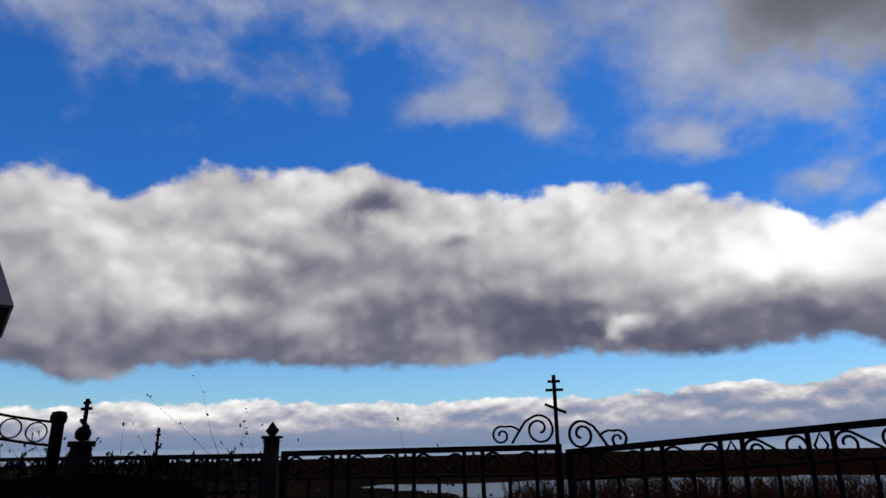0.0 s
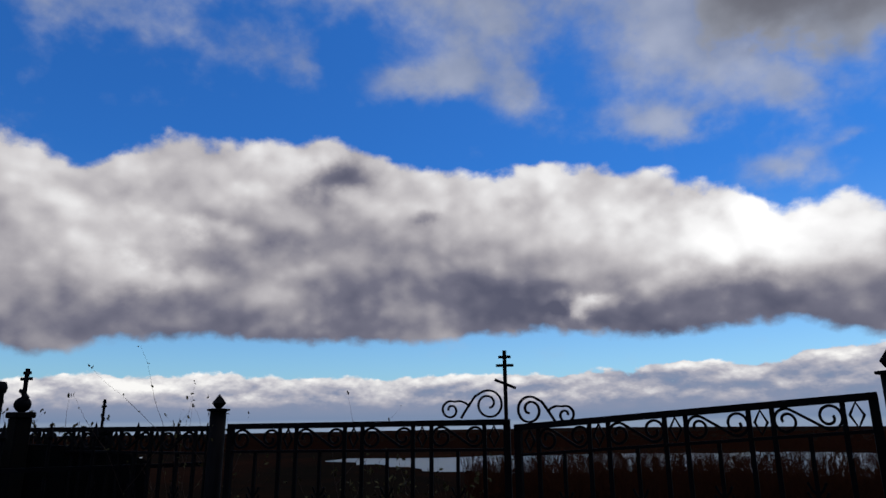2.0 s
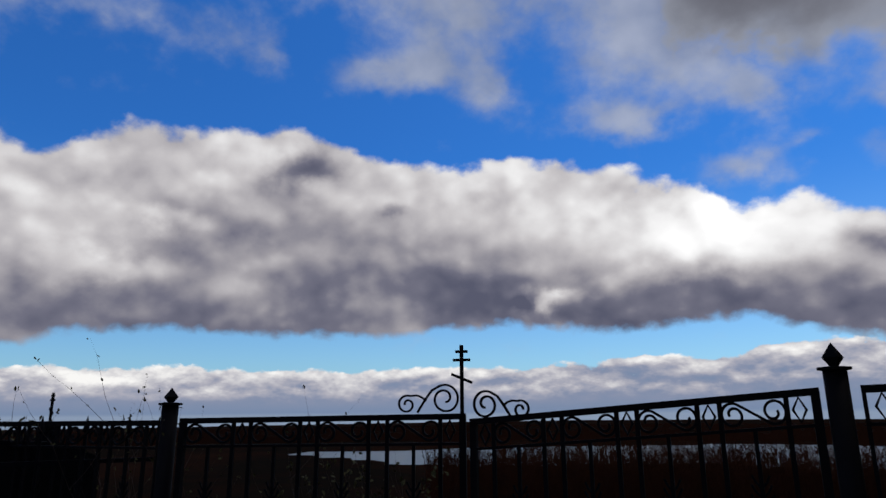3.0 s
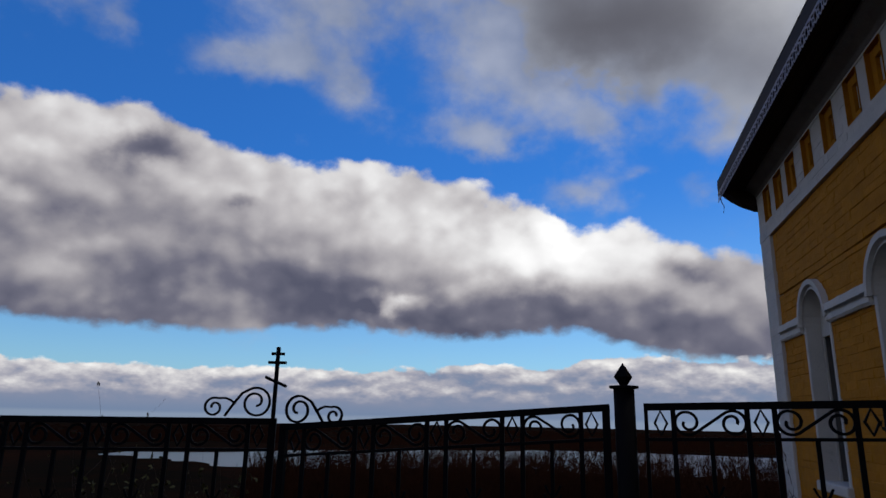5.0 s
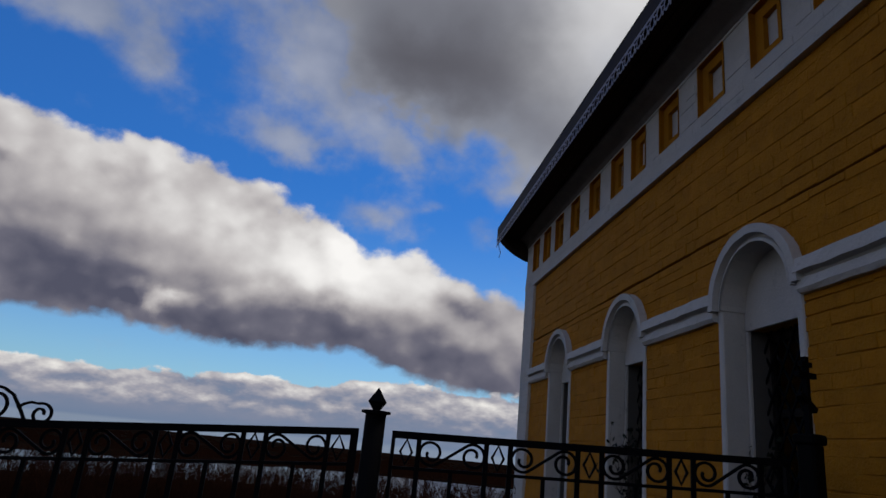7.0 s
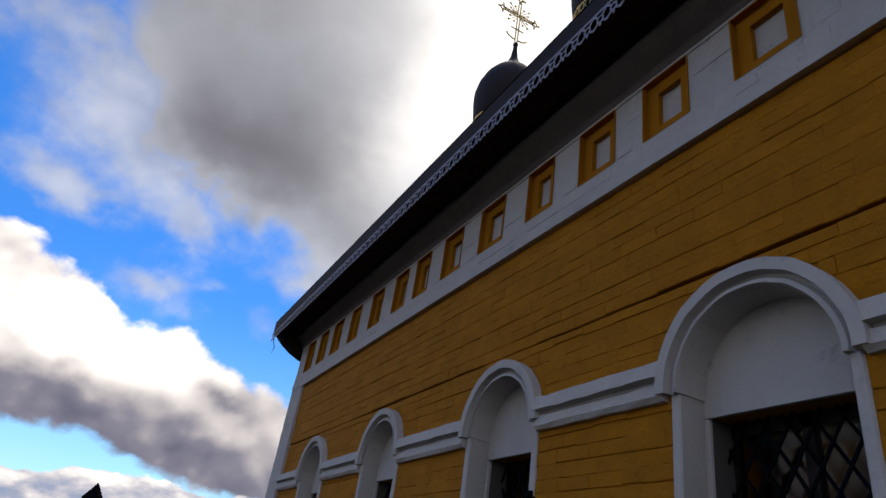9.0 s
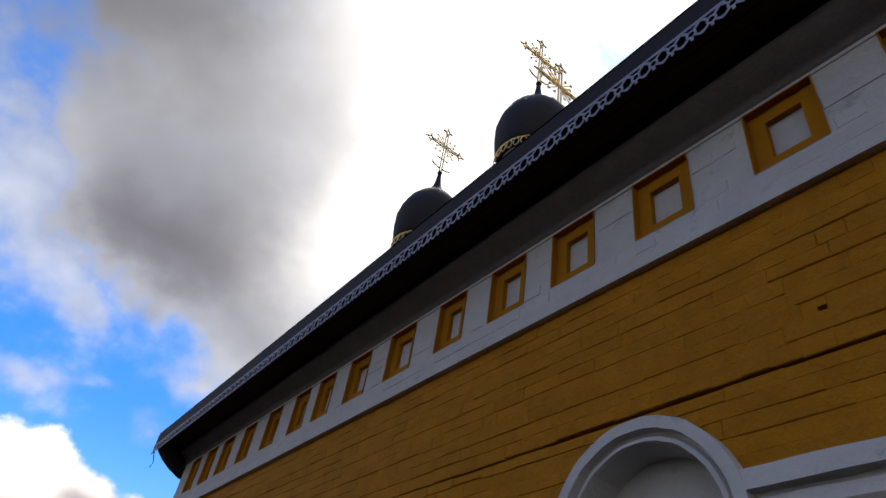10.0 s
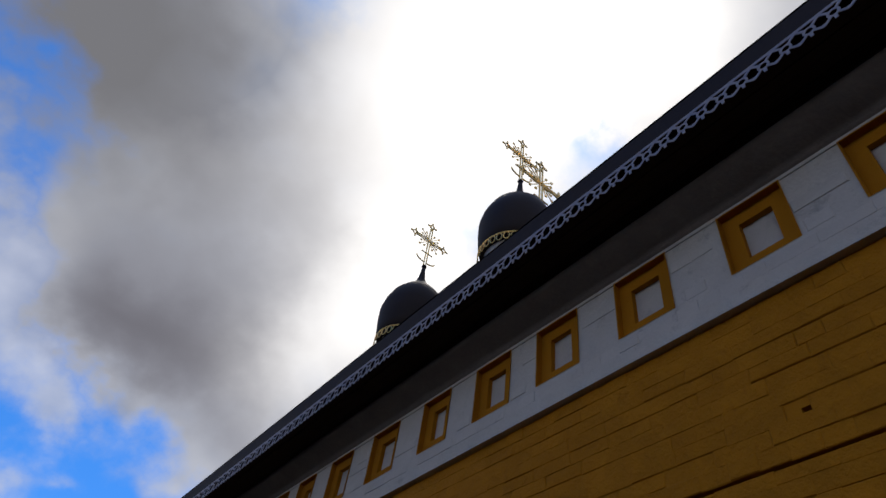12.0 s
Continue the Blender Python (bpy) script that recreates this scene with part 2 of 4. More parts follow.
WHITE = material("whitewashed plaster", (0.52, 0.485, 0.445), 0.85, 0, 0.22, 4, 50, 0.6, 0.006, (0.30, 0.28, 0.26), 0.75)
# cove plaster: base darkened to hold the eaves' shadow, plus blotchy weathering
COVE_SHADE = material("weathered plaster darkened for eaves shade", (0.17, 0.14, 0.125), 0.9, 0, 0.35, 5, 40, 0.6, 0.006, (0.22, 0.18, 0.16), 0.6)
IRON = material("black painted iron", (0.005, 0.005, 0.006), 0.65, 0.0, 0.4, 12, 140, 0.25, 0.001, (0.010, 0.007, 0.006), 0.4, spec=0.03)
ROOF_METAL = material("dark painted roof sheet", (0.026, 0.018, 0.017), 0.7, 0.0, 0.35, 3, 50, 0.2, 0.003, (0.06, 0.045, 0.04), 0.5)
DOME_METAL = material("dark dome sheet", (0.026, 0.018, 0.016), 0.6, 0.0, 0.35, 3, 40, 0.25, 0.004)
LACE_METAL = material("grey cut tin", (0.30, 0.29, 0.33), 0.6, 0.2, 0.35, 8, 70, 0.2, 0.001, (0.14, 0.12, 0.12), 0.5)
SOFFIT_WOOD = material("dark soffit boards", (0.030, 0.018, 0.014), 0.85, 0, 0.4, 5, 80, 0.5, 0.004)
GOLD = material("gilded metal", (0.95, 0.62, 0.20), 0.35, 0.9, 0.2, 10, 80, 0.1, 0.001, spec=0.5)
GRANITE = material("black granite", (0.005, 0.005, 0.005), 0.7, 0, 0.4, 20, 200, 0.1, 0.001, spec=0.03)
BARK = material("dark twigs", (0.045, 0.028, 0.022), 0.9, 0, 0.4, 9, 90, 0.5, 0.003)
RED_TWIG = material("reddish bare twigs", (0.034, 0.012, 0.006), 0.9, 0, 0.5, 2, 40, 0.5, 0.003, spec=0.0)
LEAF = material("autumn leaves", (0.050, 0.046, 0.014), 0.75, 0, 0.5, 4, 60, 0.2, 0.002, (0.09, 0.05, 0.015), 0.5, per_island=0.5)
DARK_LEAF = material("dark evergreen leaves", (0.012, 0.016, 0.009), 0.75, 0, 0.5, 4, 60, 0.2, 0.002, per_island=0.5)
SHED_WALL = material("weathered boards", (0.16, 0.14, 0.12), 0.85, 0, 0.35, 4, 40, 0.4, 0.004)
SHED_ROOF = material("brown roof sheet", (0.15, 0.13, 0.125), 0.6, 0.1, 0.35, 3, 30, 0.3, 0.004)
# plaster colour lowered to carry the shade behind the window openings
INSIDE_SHADE = material("plaster with inside shade in its colour", (0.10, 0.09, 0.08), 0.9, 0, 0.3, 2, 30, 0.3, 0.004)
FRAME_DARK = material("dark window paint", (0.020, 0.016, 0.014), 0.6, 0, 0.3, 8, 80, 0.2, 0.002)
WHITE_PAINT = material("white boat paint", (0.8, 0.8, 0.8), 0.4, 0, 0.1, 3, 30, 0.1, 0.001)

GLASS = bpy.data.materials.new("window glass")
GLASS.use_nodes = True
gb = GLASS.node_tree.nodes["Principled BSDF"]
gb.inputs["Base Color"].default_value, gb.inputs["Roughness"].default_value = (0.75, 0.8, 0.8, 1), 0.08
gb.inputs["Transmission Weight"].default_value, gb.inputs["IOR"].default_value = 1.0, 1.22

WATER = bpy.data.materials.new("river water")
WATER.use_nodes = True
wk = Nodes(WATER.node_tree)
wb = WATER.node_tree.nodes["Principled BSDF"]
wb.inputs["Base Color"].default_value, wb.inputs["Roughness"].default_value = (0.03, 0.04, 0.05, 1), 0.28
wbump = wk.n("ShaderNodeBump")
wbump.inputs["Strength"].default_value, wbump.inputs["Distance"].default_value = 0.25, 0.6
WATER.node_tree.links.new(wk.noise(wk.n("ShaderNodeTexCoord").outputs["Object"], 0.25, 6.0, 0.6), wbump.inputs["Height"])
WATER.node_tree.links.new(wbump.outputs[0], wb.inputs["Normal"])

GROUND = bpy.data.materials.new("autumn ground")
GROUND.use_nodes = True
gk = Nodes(GROUND.node_tree)
gco = gk.n("ShaderNodeNewGeometry").outputs["Position"]
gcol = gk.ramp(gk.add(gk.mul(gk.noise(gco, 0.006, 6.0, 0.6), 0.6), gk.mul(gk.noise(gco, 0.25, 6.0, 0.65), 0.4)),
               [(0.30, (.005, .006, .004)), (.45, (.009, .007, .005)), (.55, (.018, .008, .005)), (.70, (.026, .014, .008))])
gbs = GROUND.node_tree.nodes["Principled BSDF"]
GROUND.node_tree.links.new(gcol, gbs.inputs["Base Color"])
gbs.inputs["Roughness"].default_value, gbs.inputs["Specular IOR Level"].default_value = 0.95, 0.0
gbump = gk.n("ShaderNodeBump")
gbump.inputs["Strength"].default_value, gbump.inputs["Distance"].default_value = 0.6, 0.08
GROUND.node_tree.links.new(gk.noise(gco, 6.0, 6.0, 0.65), gbump.inputs["Height"])
GROUND.node_tree.links.new(gbump.outputs[0], gbs.inputs["Normal"])

# ---------------------------------------------------------------- mesh helpers
rnd = random.Random(7)


def part(name, bm, mat, parent=None, label="", smooth=False):
    """One mesh object from a bmesh, under a thing or a part."""
    me = bpy.data.meshes.new(name)
    bmesh.ops.recalc_face_normals(bm, faces=bm.faces)
    bm.to_mesh(me)
    bm.free()
    me.materials.append(mat)
    if smooth:
        for p in me.polygons:
            p.use_smooth = True
    ob = new(name, me)
    ob.parent = parent
    if label:
        ob["label"] = label
    return ob


def shared(name, me, parent, m=None):
    """Another object on a mesh that exists."""
    ob = new(name, me)
    ob.parent = parent
    if m is not None:
        ob.matrix_basis = m
    return ob


def thing(name, at, label, category, group="", turn=0.0):
    e = new(name)
    e.empty_display_size = 0.1
    e.matrix_basis = pose(*at, 0, 0, turn)
    return tagged(e, label, category, group)


def box(bm, x0, x1, y0, y1, z0, z1, bevel=0.0):
    r = bmesh.ops.create_cube(bm, size=1.0, matrix=Matrix.LocRotScale(((x0 + x1) / 2, (y0 + y1) / 2, (z0 + z1) / 2), None, (x1 - x0, y1 - y0, z1 - z0)))
    if bevel:
        es = list({e for v_ in r["verts"] for e in v_.link_edges})
        bmesh.ops.bevel(bm, geom=es, offset=bevel, segments=1, affect="EDGES")
    return bm


def boxed(*a, **kw):
    return box(bmesh.new(), *a, **kw)


def prism(bm, pts, x0, x1):
    """A plate with the outline pts (y, z) between x0 and x1."""
    a = [bm.verts.new((x0, y, z)) for y, z in pts]
    b = [bm.verts.new((x1, y, z)) for y, z in pts]
    bm.faces.new(a)
    bm.faces.new(b[::-1])
    for i in range(len(pts)):
        j = (i + 1) % len(pts)
        bm.faces.new((a[i], b[i], b[j], a[j]))
    return bm


def lathe(bm, prof, steps=24, centre=(0, 0), cap=True):
    """Turns (radius, z) round an upright axis."""
    rings = []
    for r, z in prof:
        rings.append([bm.verts.new((centre[0] + r * math.cos(2 * math.pi * i / steps), centre[1] + r * math.sin(2 * math.pi * i / steps), z)) for i in range(steps)])
    for a, b in zip(rings, rings[1:]):
        for i in range(steps):
            j = (i + 1) % steps
            bm.faces.new((a[i], a[j], b[j], b[i]))
    if cap:
        bm.faces.new(rings[0][::-1])
        bm.faces.new(rings[-1])
    return bm


def rail(bm, pts, w, d, closed=False, side=(0, 1, 0)):
    """A flat bar w wide and d deep swept along pts that lie in a plane whose normal is side."""
    pts = [Vector(p) for p in pts]
    n = Vector(side).normalized()
    rings = []
    for i, p in enumerate(pts):
        if closed:
            t = pts[(i + 1) % len(pts)] - pts[i - 1]
        else:
            t = pts[min(i + 1, len(pts) - 1)] - pts[max(i - 1, 0)]
        o = t.cross(n).normalized()
        rings.append([bm.verts.new(p + o * a * w / 2 + n * b * d / 2) for a, b in ((-1, -1), (1, -1), (1, 1), (-1, 1))])
    pairs = list(zip(rings, rings[1:])) + ([(rings[-1], rings[0])] if closed else [])
    for a, b in pairs:
        for i in range(4):
            j = (i + 1) % 4
            bm.faces.new((a[i], a[j], b[j], b[i]))
    if not closed:
        bm.faces.new(rings[0][::-1])
        bm.faces.new(rings[-1])
    return bm


def tube(bm, pts, radii, steps=4):
    """A round, tapered tube along any path."""
    pts = [Vector(p) for p in pts]
    rings = []
    for i, p in enumerate(pts):
        t = (pts[min(i + 1, len(pts) - 1)] - pts[max(i - 1, 0)]).normalized()
        u = t.cross(Vector((0, 0, 1)) if abs(t.z) < 0.9 else Vector((1, 0, 0))).normalized()
        w = t.cross(u)
        r = radii[i] if isinstance(radii, (list, tuple)) else radii
        rings.append([bm.verts.new(p + (u * math.cos(2 * math.pi * k / steps) + w * math.sin(2 * math.pi * k / steps)) * r) for k in range(steps)])
    for a, b in zip(rings, rings[1:]):
        for i in range(steps):
            j = (i + 1) % steps
            bm.faces.new((a[i], a[j], b[j], b[i]))
    bm.faces.new(rings[0][::-1])
    bm.faces.new(rings[-1])
    return bm


# ---------------------------------------------------------------- ground, river, far bank


def land(x, y):
    """Height of the ground: a level churchyard on a high bank, a slope, a river bed and a far plain."""
    r = math.hypot(x, y)
    a = math.degrees(math.atan2(-x, y))
    crest = 9.5 + 13.0 * min(1.0, max(0.0, (a - 18.0) / 14.0)) if y > 0 else 22.0
    if y < 2:
        crest = max(crest, 22.0)
    d = max(0.0, r - crest)
    z = -29.0 * (1.0 - math.exp(-((d / 95.0) ** 1.3)))
    z += noise.noise(Vector((x * 0.05, y * 0.05, 0))) * min(1.6, d * 0.03)
    if r > 400:
        near_shore = 440 + 230 * min(1.0, max(0.0, (a - 26.0) / 17.0)) ** 1.5
        far_shore = 650 + 130 * min(1.0, max(0.0, (30.0 - a) / 30.0))
        bed = min(1.0, max(0.0, (r - near_shore - 25 * noise.noise(Vector((a * 0.06, 1, 0)))) / 30.0)) * min(1.0, max(0.0, (far_shore + 22 * noise.noise(Vector((a * 0.1, 5, 0))) - r) / 30.0))
        z -= 4.5 * bed
        far = max(0.0, r - 810.0)
        dip = min(1.0, max(0.0, (a - 15.0) / 35.0))
        z += -min(11.0 + 32.0 * dip, far * 0.003 * (1.0 + 2.2 * dip)) + 1.0 * noise.noise(Vector((x * 0.004, y * 0.004, 2))) * min(1.0, far / 300.0)
    return z


bm = bmesh.new()
radii = [0.0] + [1.2 * 1.075 ** i for i in range(118)]
radii = [r for r in radii if r < 4700] + [4800.0]
SPOKES = 144
prev = [bm.verts.new((0, 0, 0))]
for r in radii[1:]:
    ring = []
    for i in range(SPOKES):
        a = 2 * math.pi * i / SPOKES
        ring.append(bm.verts.new((r * math.sin(a), r * math.cos(a), land(r * math.sin(a), r * math.cos(a)))))
    for i in range(SPOKES):
        j = (i + 1) % SPOKES
        if len(prev) == 1:
            bm.faces.new((prev[0], ring[j], ring[i]))
        else:
            bm.faces.new((prev[i], prev[j], ring[j], ring[i]))
    prev = ring
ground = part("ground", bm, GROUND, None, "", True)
tagged(ground, "dark autumn grass on a high bank falling to a river plain", "ground", "", "structure")

bm = bmesh.new()
inner, outer = [], []
for i in range(73):
    a = 2 * math.pi * i / 72
    inner.append(bm.verts.new((380 * math.sin(a), 380 * math.cos(a), -30.5)))
    outer.append(bm.verts.new((900 * math.sin(a), 900 * math.cos(a), -30.5)))
for i in range(72):
    bm.faces.new((inner[i], inner[i + 1], outer[i + 1], outer[i]))
river = tagged(part("water", bm, WATER), "wide pale river reflecting the clouds", "river", "", "structure")

# woods on the far bank
fw = random.Random(3)
verts, faces = [], []
for i in range(5200):
    a = radians(fw.uniform(-30, 78))
    r = fw.choice((fw.uniform(815, 1050), fw.uniform(1050, 2400)))
    h, w = fw.uniform(3, 7), fw.uniform(4, 11)
    x, y = -r * math.sin(a), r * math.cos(a)
    z = land(x, y) - 1
    b = len(verts)
    px, py = math.cos(a), math.sin(a)
    verts += [(x - px * w, y - py * w, z), (x + px * w, y + py * w, z), (x + px * w * .6, y + py * w * .6, z + h * fw.uniform(.6, .9)), (x, y, z + h), (x - px * w * .7, y - py * w * .7, z + h * fw.uniform(.5, .9)),
              (x - math.sin(a) * w, y + math.cos(a) * w, z)]
    faces += [(b, b + 1, b + 2, b + 3, b + 4), (b + 1, b + 5, b + 2), (b + 2, b + 5, b + 3), (b + 3, b + 5, b + 4), (b + 4, b + 5, b)]
me = bpy.data.meshes.new("far_woods")
me.from_pydata(verts, [], faces)
me.materials.append(RED_TWIG)
tagged(new("far_woods", me), "low reddish brown woods along the far river bank", "woods", "", "stuff")

# ---------------------------------------------------------------- church
WX = 2.635                    # face of the yellow brickwork
FX = 2.60                     # face of the white frieze
Y0, Y1 = -7.0, 9.40           # its ends
WIN_Y = [1.925, 3.83, 5.78, 7.70]
WIDE = {1.925: (0.415, 0.500, 2.660)}     # the wide window: half opening, arch radius, springing
SILL, HEAD, SPRING = 1.08, 2.585, 2.70
HALF, RAD = 0.385, 0.455      # half of an opening, outer radius of its arch


def sizes(c_):
    return WIDE.get(c_, (HALF, RAD, SPRING))


FR0, FR1 = 4.025, 4.68        # white frieze
NICHES = [(0.79, 1.15), (0.12, 0.48), (-0.56, -0.20), (-1.24, -.88), (1.49, 1.86), (2.16, 2.51), (2.76, 3.11), (3.40, 3.72), (4.04, 4.40), (4.71, 5.05), (5.33, 5.63), (5.83, 6.13), (6.45, 6.76), (7.10, 7.40), (7.70, 8.02), (8.24, 8.55), (8.78, 9.08)]
NZ0, NZ1 = 4.215, 4.645
BACK = WX + 0.008             # mortar face behind the bricks

church = thing("church", (WX, 1.2, 0), "yellow and white painted brick church with dark roof and domes", "church")
church_inv = church.matrix_basis.inverted()


def cp(name, bm_, mat, label="", smooth=False, parent=None):
    """A part of the church in world places."""
    ob = part(name, bm_, mat, parent or church, label, smooth)
    ob.matrix_parent_inverse = church_inv
    return ob


bm = bmesh.new()
box(bm, BACK, 3.15, Y0, Y1, -0.4, SILL)
edges = [Y0]
for c in WIN_Y:
    edges += [c - sizes(c)[0], c + sizes(c)[0]]
edges.append(Y1)
for a, b in zip(edges[::2], edges[1::2]):
    box(bm, BACK, 3.15, a, b, SILL, HEAD)
CR0, CR1 = 3.206, 3.240       # a long open joint above the arches
for a, b in zip([Y0] + [c + .6 for c in WIN_Y], [c - .6 for c in WIN_Y] + [Y1]):
    if b > a:
        box(bm, BACK, 3.15, a, b, HEAD, CR0)
box(bm, BACK + .06, 3.15, Y0, Y1, CR0, CR1)
box(bm, BACK, 3.15, Y0, Y1, CR1, 3.395)
box(bm, BACK, 3.15, Y0, 1.012, 3.395, 3.418)
box(bm, BACK, 3.15, 1.058, Y1, 3.395, 3.418)
box(bm, BACK + .05, 3.15, 1.012, 1.058, 3.395, 3.418)
box(bm, BACK, 3.15, Y0, Y1, 3.418, FR0 + 0.06)
for c in WIN_Y:
    hf, rd, sp = sizes(c)
    arch = [(c + hf * math.cos(math.pi * i / 20), sp + hf * math.sin(math.pi * i / 20)) for i in range(21)]
    prism(bm, [(c - .6, HEAD), (c - hf, HEAD)] + arch[::-1] + [(c + hf, HEAD), (c + .6, HEAD), (c + .6, CR0), (c - .6, CR0)], BACK, WX + 0.17)
    box(bm, WX + 0.17, 3.15, c - .6, c + .6, HEAD, CR0)
wall_back = cp("wall", bm, YELLOW_WALL, "yellow limewashed wall")

for nm, args in (("wall_far", (3.15, 9.0, Y1 - .5, Y1)), ("wall_near", (3.15, 9.0, Y0, Y0 + .5)), ("wall_rear", (9.0, 9.5, Y0, Y1))):
    cp(nm.split("_")[0], boxed(*args, -0.4, 5.0), YELLOW_WALL)
cp("inner_floor", boxed(3.15, 9.0, Y0 + .5, Y1 - .5, 0.2, 0.3), INSIDE_SHADE)
cp("inner_ceiling", boxed(3.15, 9.0, Y0 + .5, Y1 - .5, 4.3, 4.4), INSIDE_SHADE)

# tympana, sills and reveals
for c in WIN_Y:
    hf, rd, sp = sizes(c)
    arch = [(c + (hf + .02) * math.cos(math.pi * i / 20), sp + (hf + .02) * math.sin(math.pi * i / 20)) for i in range(21)]
    cp("tympanum", prism(bmesh.new(), [(c - hf - .02, HEAD - .004)] + arch[::-1] + [(c + hf + .02, HEAD - .004)], WX + 0.145, WX + 0.168), WHITE, "whitewashed blind arch panel")
    for sgn in (-1, 1):
        a, b = sorted((c + sgn * (hf - .02), c + sgn * (hf + .035)))
        cp("jamb", boxed(WX - 0.012, WX + .150, a, b, SILL, sp + .01, bevel=.008), WHITE, "white plastered jamb")
        a, b = sorted((c + sgn * (hf - .040), c + sgn * (hf + .02)))
        cp("jamb", boxed(WX + .146, WX + .172, a, b, SILL, HEAD - .006, bevel=.005), WHITE, "white plastered inner jamb")
        # deeper half of the reveal: recess shade painted as a darker grey
        cp("reveal", boxed(WX + .172, WX + .30, a, b, SILL, HEAD), INSIDE_SHADE, "inner reveal with recess shade put into its grey")
    cp("window_sill", boxed(WX - 0.06, WX + .45, c - hf - .06, c + hf + .06, SILL - .09, SILL + .01, bevel=.012), WHITE)
    bm = bmesh.new()
    # arch moulding: fillet, hollow, roll
    prof = [(rd, 0.03), (rd, -.065), (rd - .055, -.065), (rd - .06, -.02), (rd - .075, -.012), (rd - .085, -.035), (rd - .105, -.042), (hf - .025, -.02), (hf - .03, 0.15)]
    rows_ = []
    ar = random.Random(int(c * 100))
    for i in range(33):
        th = math.pi * i / 32
        j = 1 + ar.uniform(-.006, .006)
        rows_.append([bm.verts.new((WX + px, c + r * j * math.cos(th), sp + r * j * math.sin(th))) for r, px in prof])
    for a, b in zip(rows_, rows_[1:]):
        for i in range(len(prof) - 1):
            bm.faces.new((a[i], b[i], b[i + 1], a[i + 1]))
    for e in (rows_[0], rows_[-1]):
        bm.faces.new(e)
    cp("arch_moulding", bm, WHITE, "whitewashed round arch moulding")

# string course between the arches
SPANS = list(zip([Y0] + [c + sizes(c)[1] - .03 for c in WIN_Y], [c - sizes(c)[1] + .03 for c in WIN_Y] + [Y1 - .43]))
for a, b in SPANS:
    bm = bmesh.new()
    prof = [(2.830, 0.03), (2.825, -.055), (2.745, -.068), (2.738, -.02), (2.722, -.012), (2.715, -.038), (2.66, -.048), (2.635, -.03), (2.63, .03)]
    rows_ = []
    steps = max(2, int((b - a) / 0.12))
    sr = random.Random(int(a * 50))
    for i in range(steps + 1):
        y = a + (b - a) * i / steps
        rows_.append([bm.verts.new((WX + px + sr.uniform(-.003, .003), y, z + sr.uniform(-.004, .004))) for z, px in prof])
    for p, q in zip(rows_, rows_[1:]):
        for i in range(len(prof) - 1):
            bm.faces.new((p[i], q[i], q[i + 1], p[i + 1]))
    bm.faces.new(rows_[0])
    bm.faces.new(rows_[-1])
    cp("string_course", bm, WHITE, "whitewashed moulded string course")

# frieze band with stepped niches
bm = bmesh.new()
box(bm, FX, 3.15, Y0, Y1 + .03, FR0, NZ0)
box(bm, FX, 3.15, Y0, Y1 + .03, NZ1, FR1 + .02)
ns = sorted(NICHES)
for a, b in zip([Y0] + [n[1] for n in ns], [n[0] for n in ns] + [Y1 + .03]):
    box(bm, FX + .006, 3.15, a, b, NZ0, NZ1)
box(bm, FX - .006, FX + .1, Y0, Y1 + .035, FR0 - .012, FR0 + .085)
cp("frieze", bm, WHITE, "white painted frieze")
NI = 0.088
for a, b in ns:
    bm = bmesh.new()
    x1, x2 = FX + .040, FX + .075
    loops = []
    for x_, in_ in ((FX - .003, -.004), (FX - .003, .004), (x1, .004), (x1, NI), (x2 + .01, NI)):
        loops.append([bm.verts.new((x_, y_, z_)) for y_, z_ in ((a + in_, NZ0 + in_), (b - in_, NZ0 + in_), (b - in_, NZ1 - in_), (a + in_, NZ1 - in_))])
    for p, q in zip(loops, loops[1:]):
        for i in range(4):
            bm.faces.new((p[i], p[(i + 1) % 4], q[(i + 1) % 4], q[i]))
    niche = cp("niche", bm, YELLOW_WALL, "yellow stepped niche")
    panel = cp("panel", boxed(x2, x2 + .05, a + NI - .01, b - NI + .01, NZ0 + NI - .01, NZ1 - NI + .01), WHITE, "white back panel", parent=niche)
    panel.matrix_parent_inverse = Matrix.Identity(4)

# corner pilaster
bm = boxed(FX, 3.0, Y1 - .43, Y1 + .03, -.4, FR0)
cp("pilaster", bm, WHITE, "white corner pilaster")

# cove, soffit, fascia, tin lace, roof
EX = 2.19


def eave(y):
    """Height of the eaves edge, which sags to the far end."""
    return 5.10 + 0.014 * (4.0 - y)


TIP = 9.66
bm = bmesh.new()
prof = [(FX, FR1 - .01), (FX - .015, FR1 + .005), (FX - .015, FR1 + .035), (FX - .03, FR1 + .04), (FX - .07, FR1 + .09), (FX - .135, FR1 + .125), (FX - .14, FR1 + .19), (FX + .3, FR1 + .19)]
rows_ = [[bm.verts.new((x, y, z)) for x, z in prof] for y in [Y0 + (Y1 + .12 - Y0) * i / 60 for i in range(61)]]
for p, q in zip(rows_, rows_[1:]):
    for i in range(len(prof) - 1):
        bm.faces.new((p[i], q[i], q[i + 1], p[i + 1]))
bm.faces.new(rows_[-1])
# the dark grey here is the shadow under the eaves, put into the colour
cp("cornice", bm, COVE_SHADE, "weathered plaster cove cornice with eaves shade in its grey", True)
for i in range(4):
    x = EX + .012 + i * .075
    cp("soffit_board", rail(bmesh.new(), [(x + .036, Y0, eave(Y0) - .20 - .004 * (i % 2)), (x + .036, TIP - .02, eave(TIP) - .20 - .004 * (i % 2))], .070, .022, False, (0, 0, 1)), SOFFIT_WOOD)
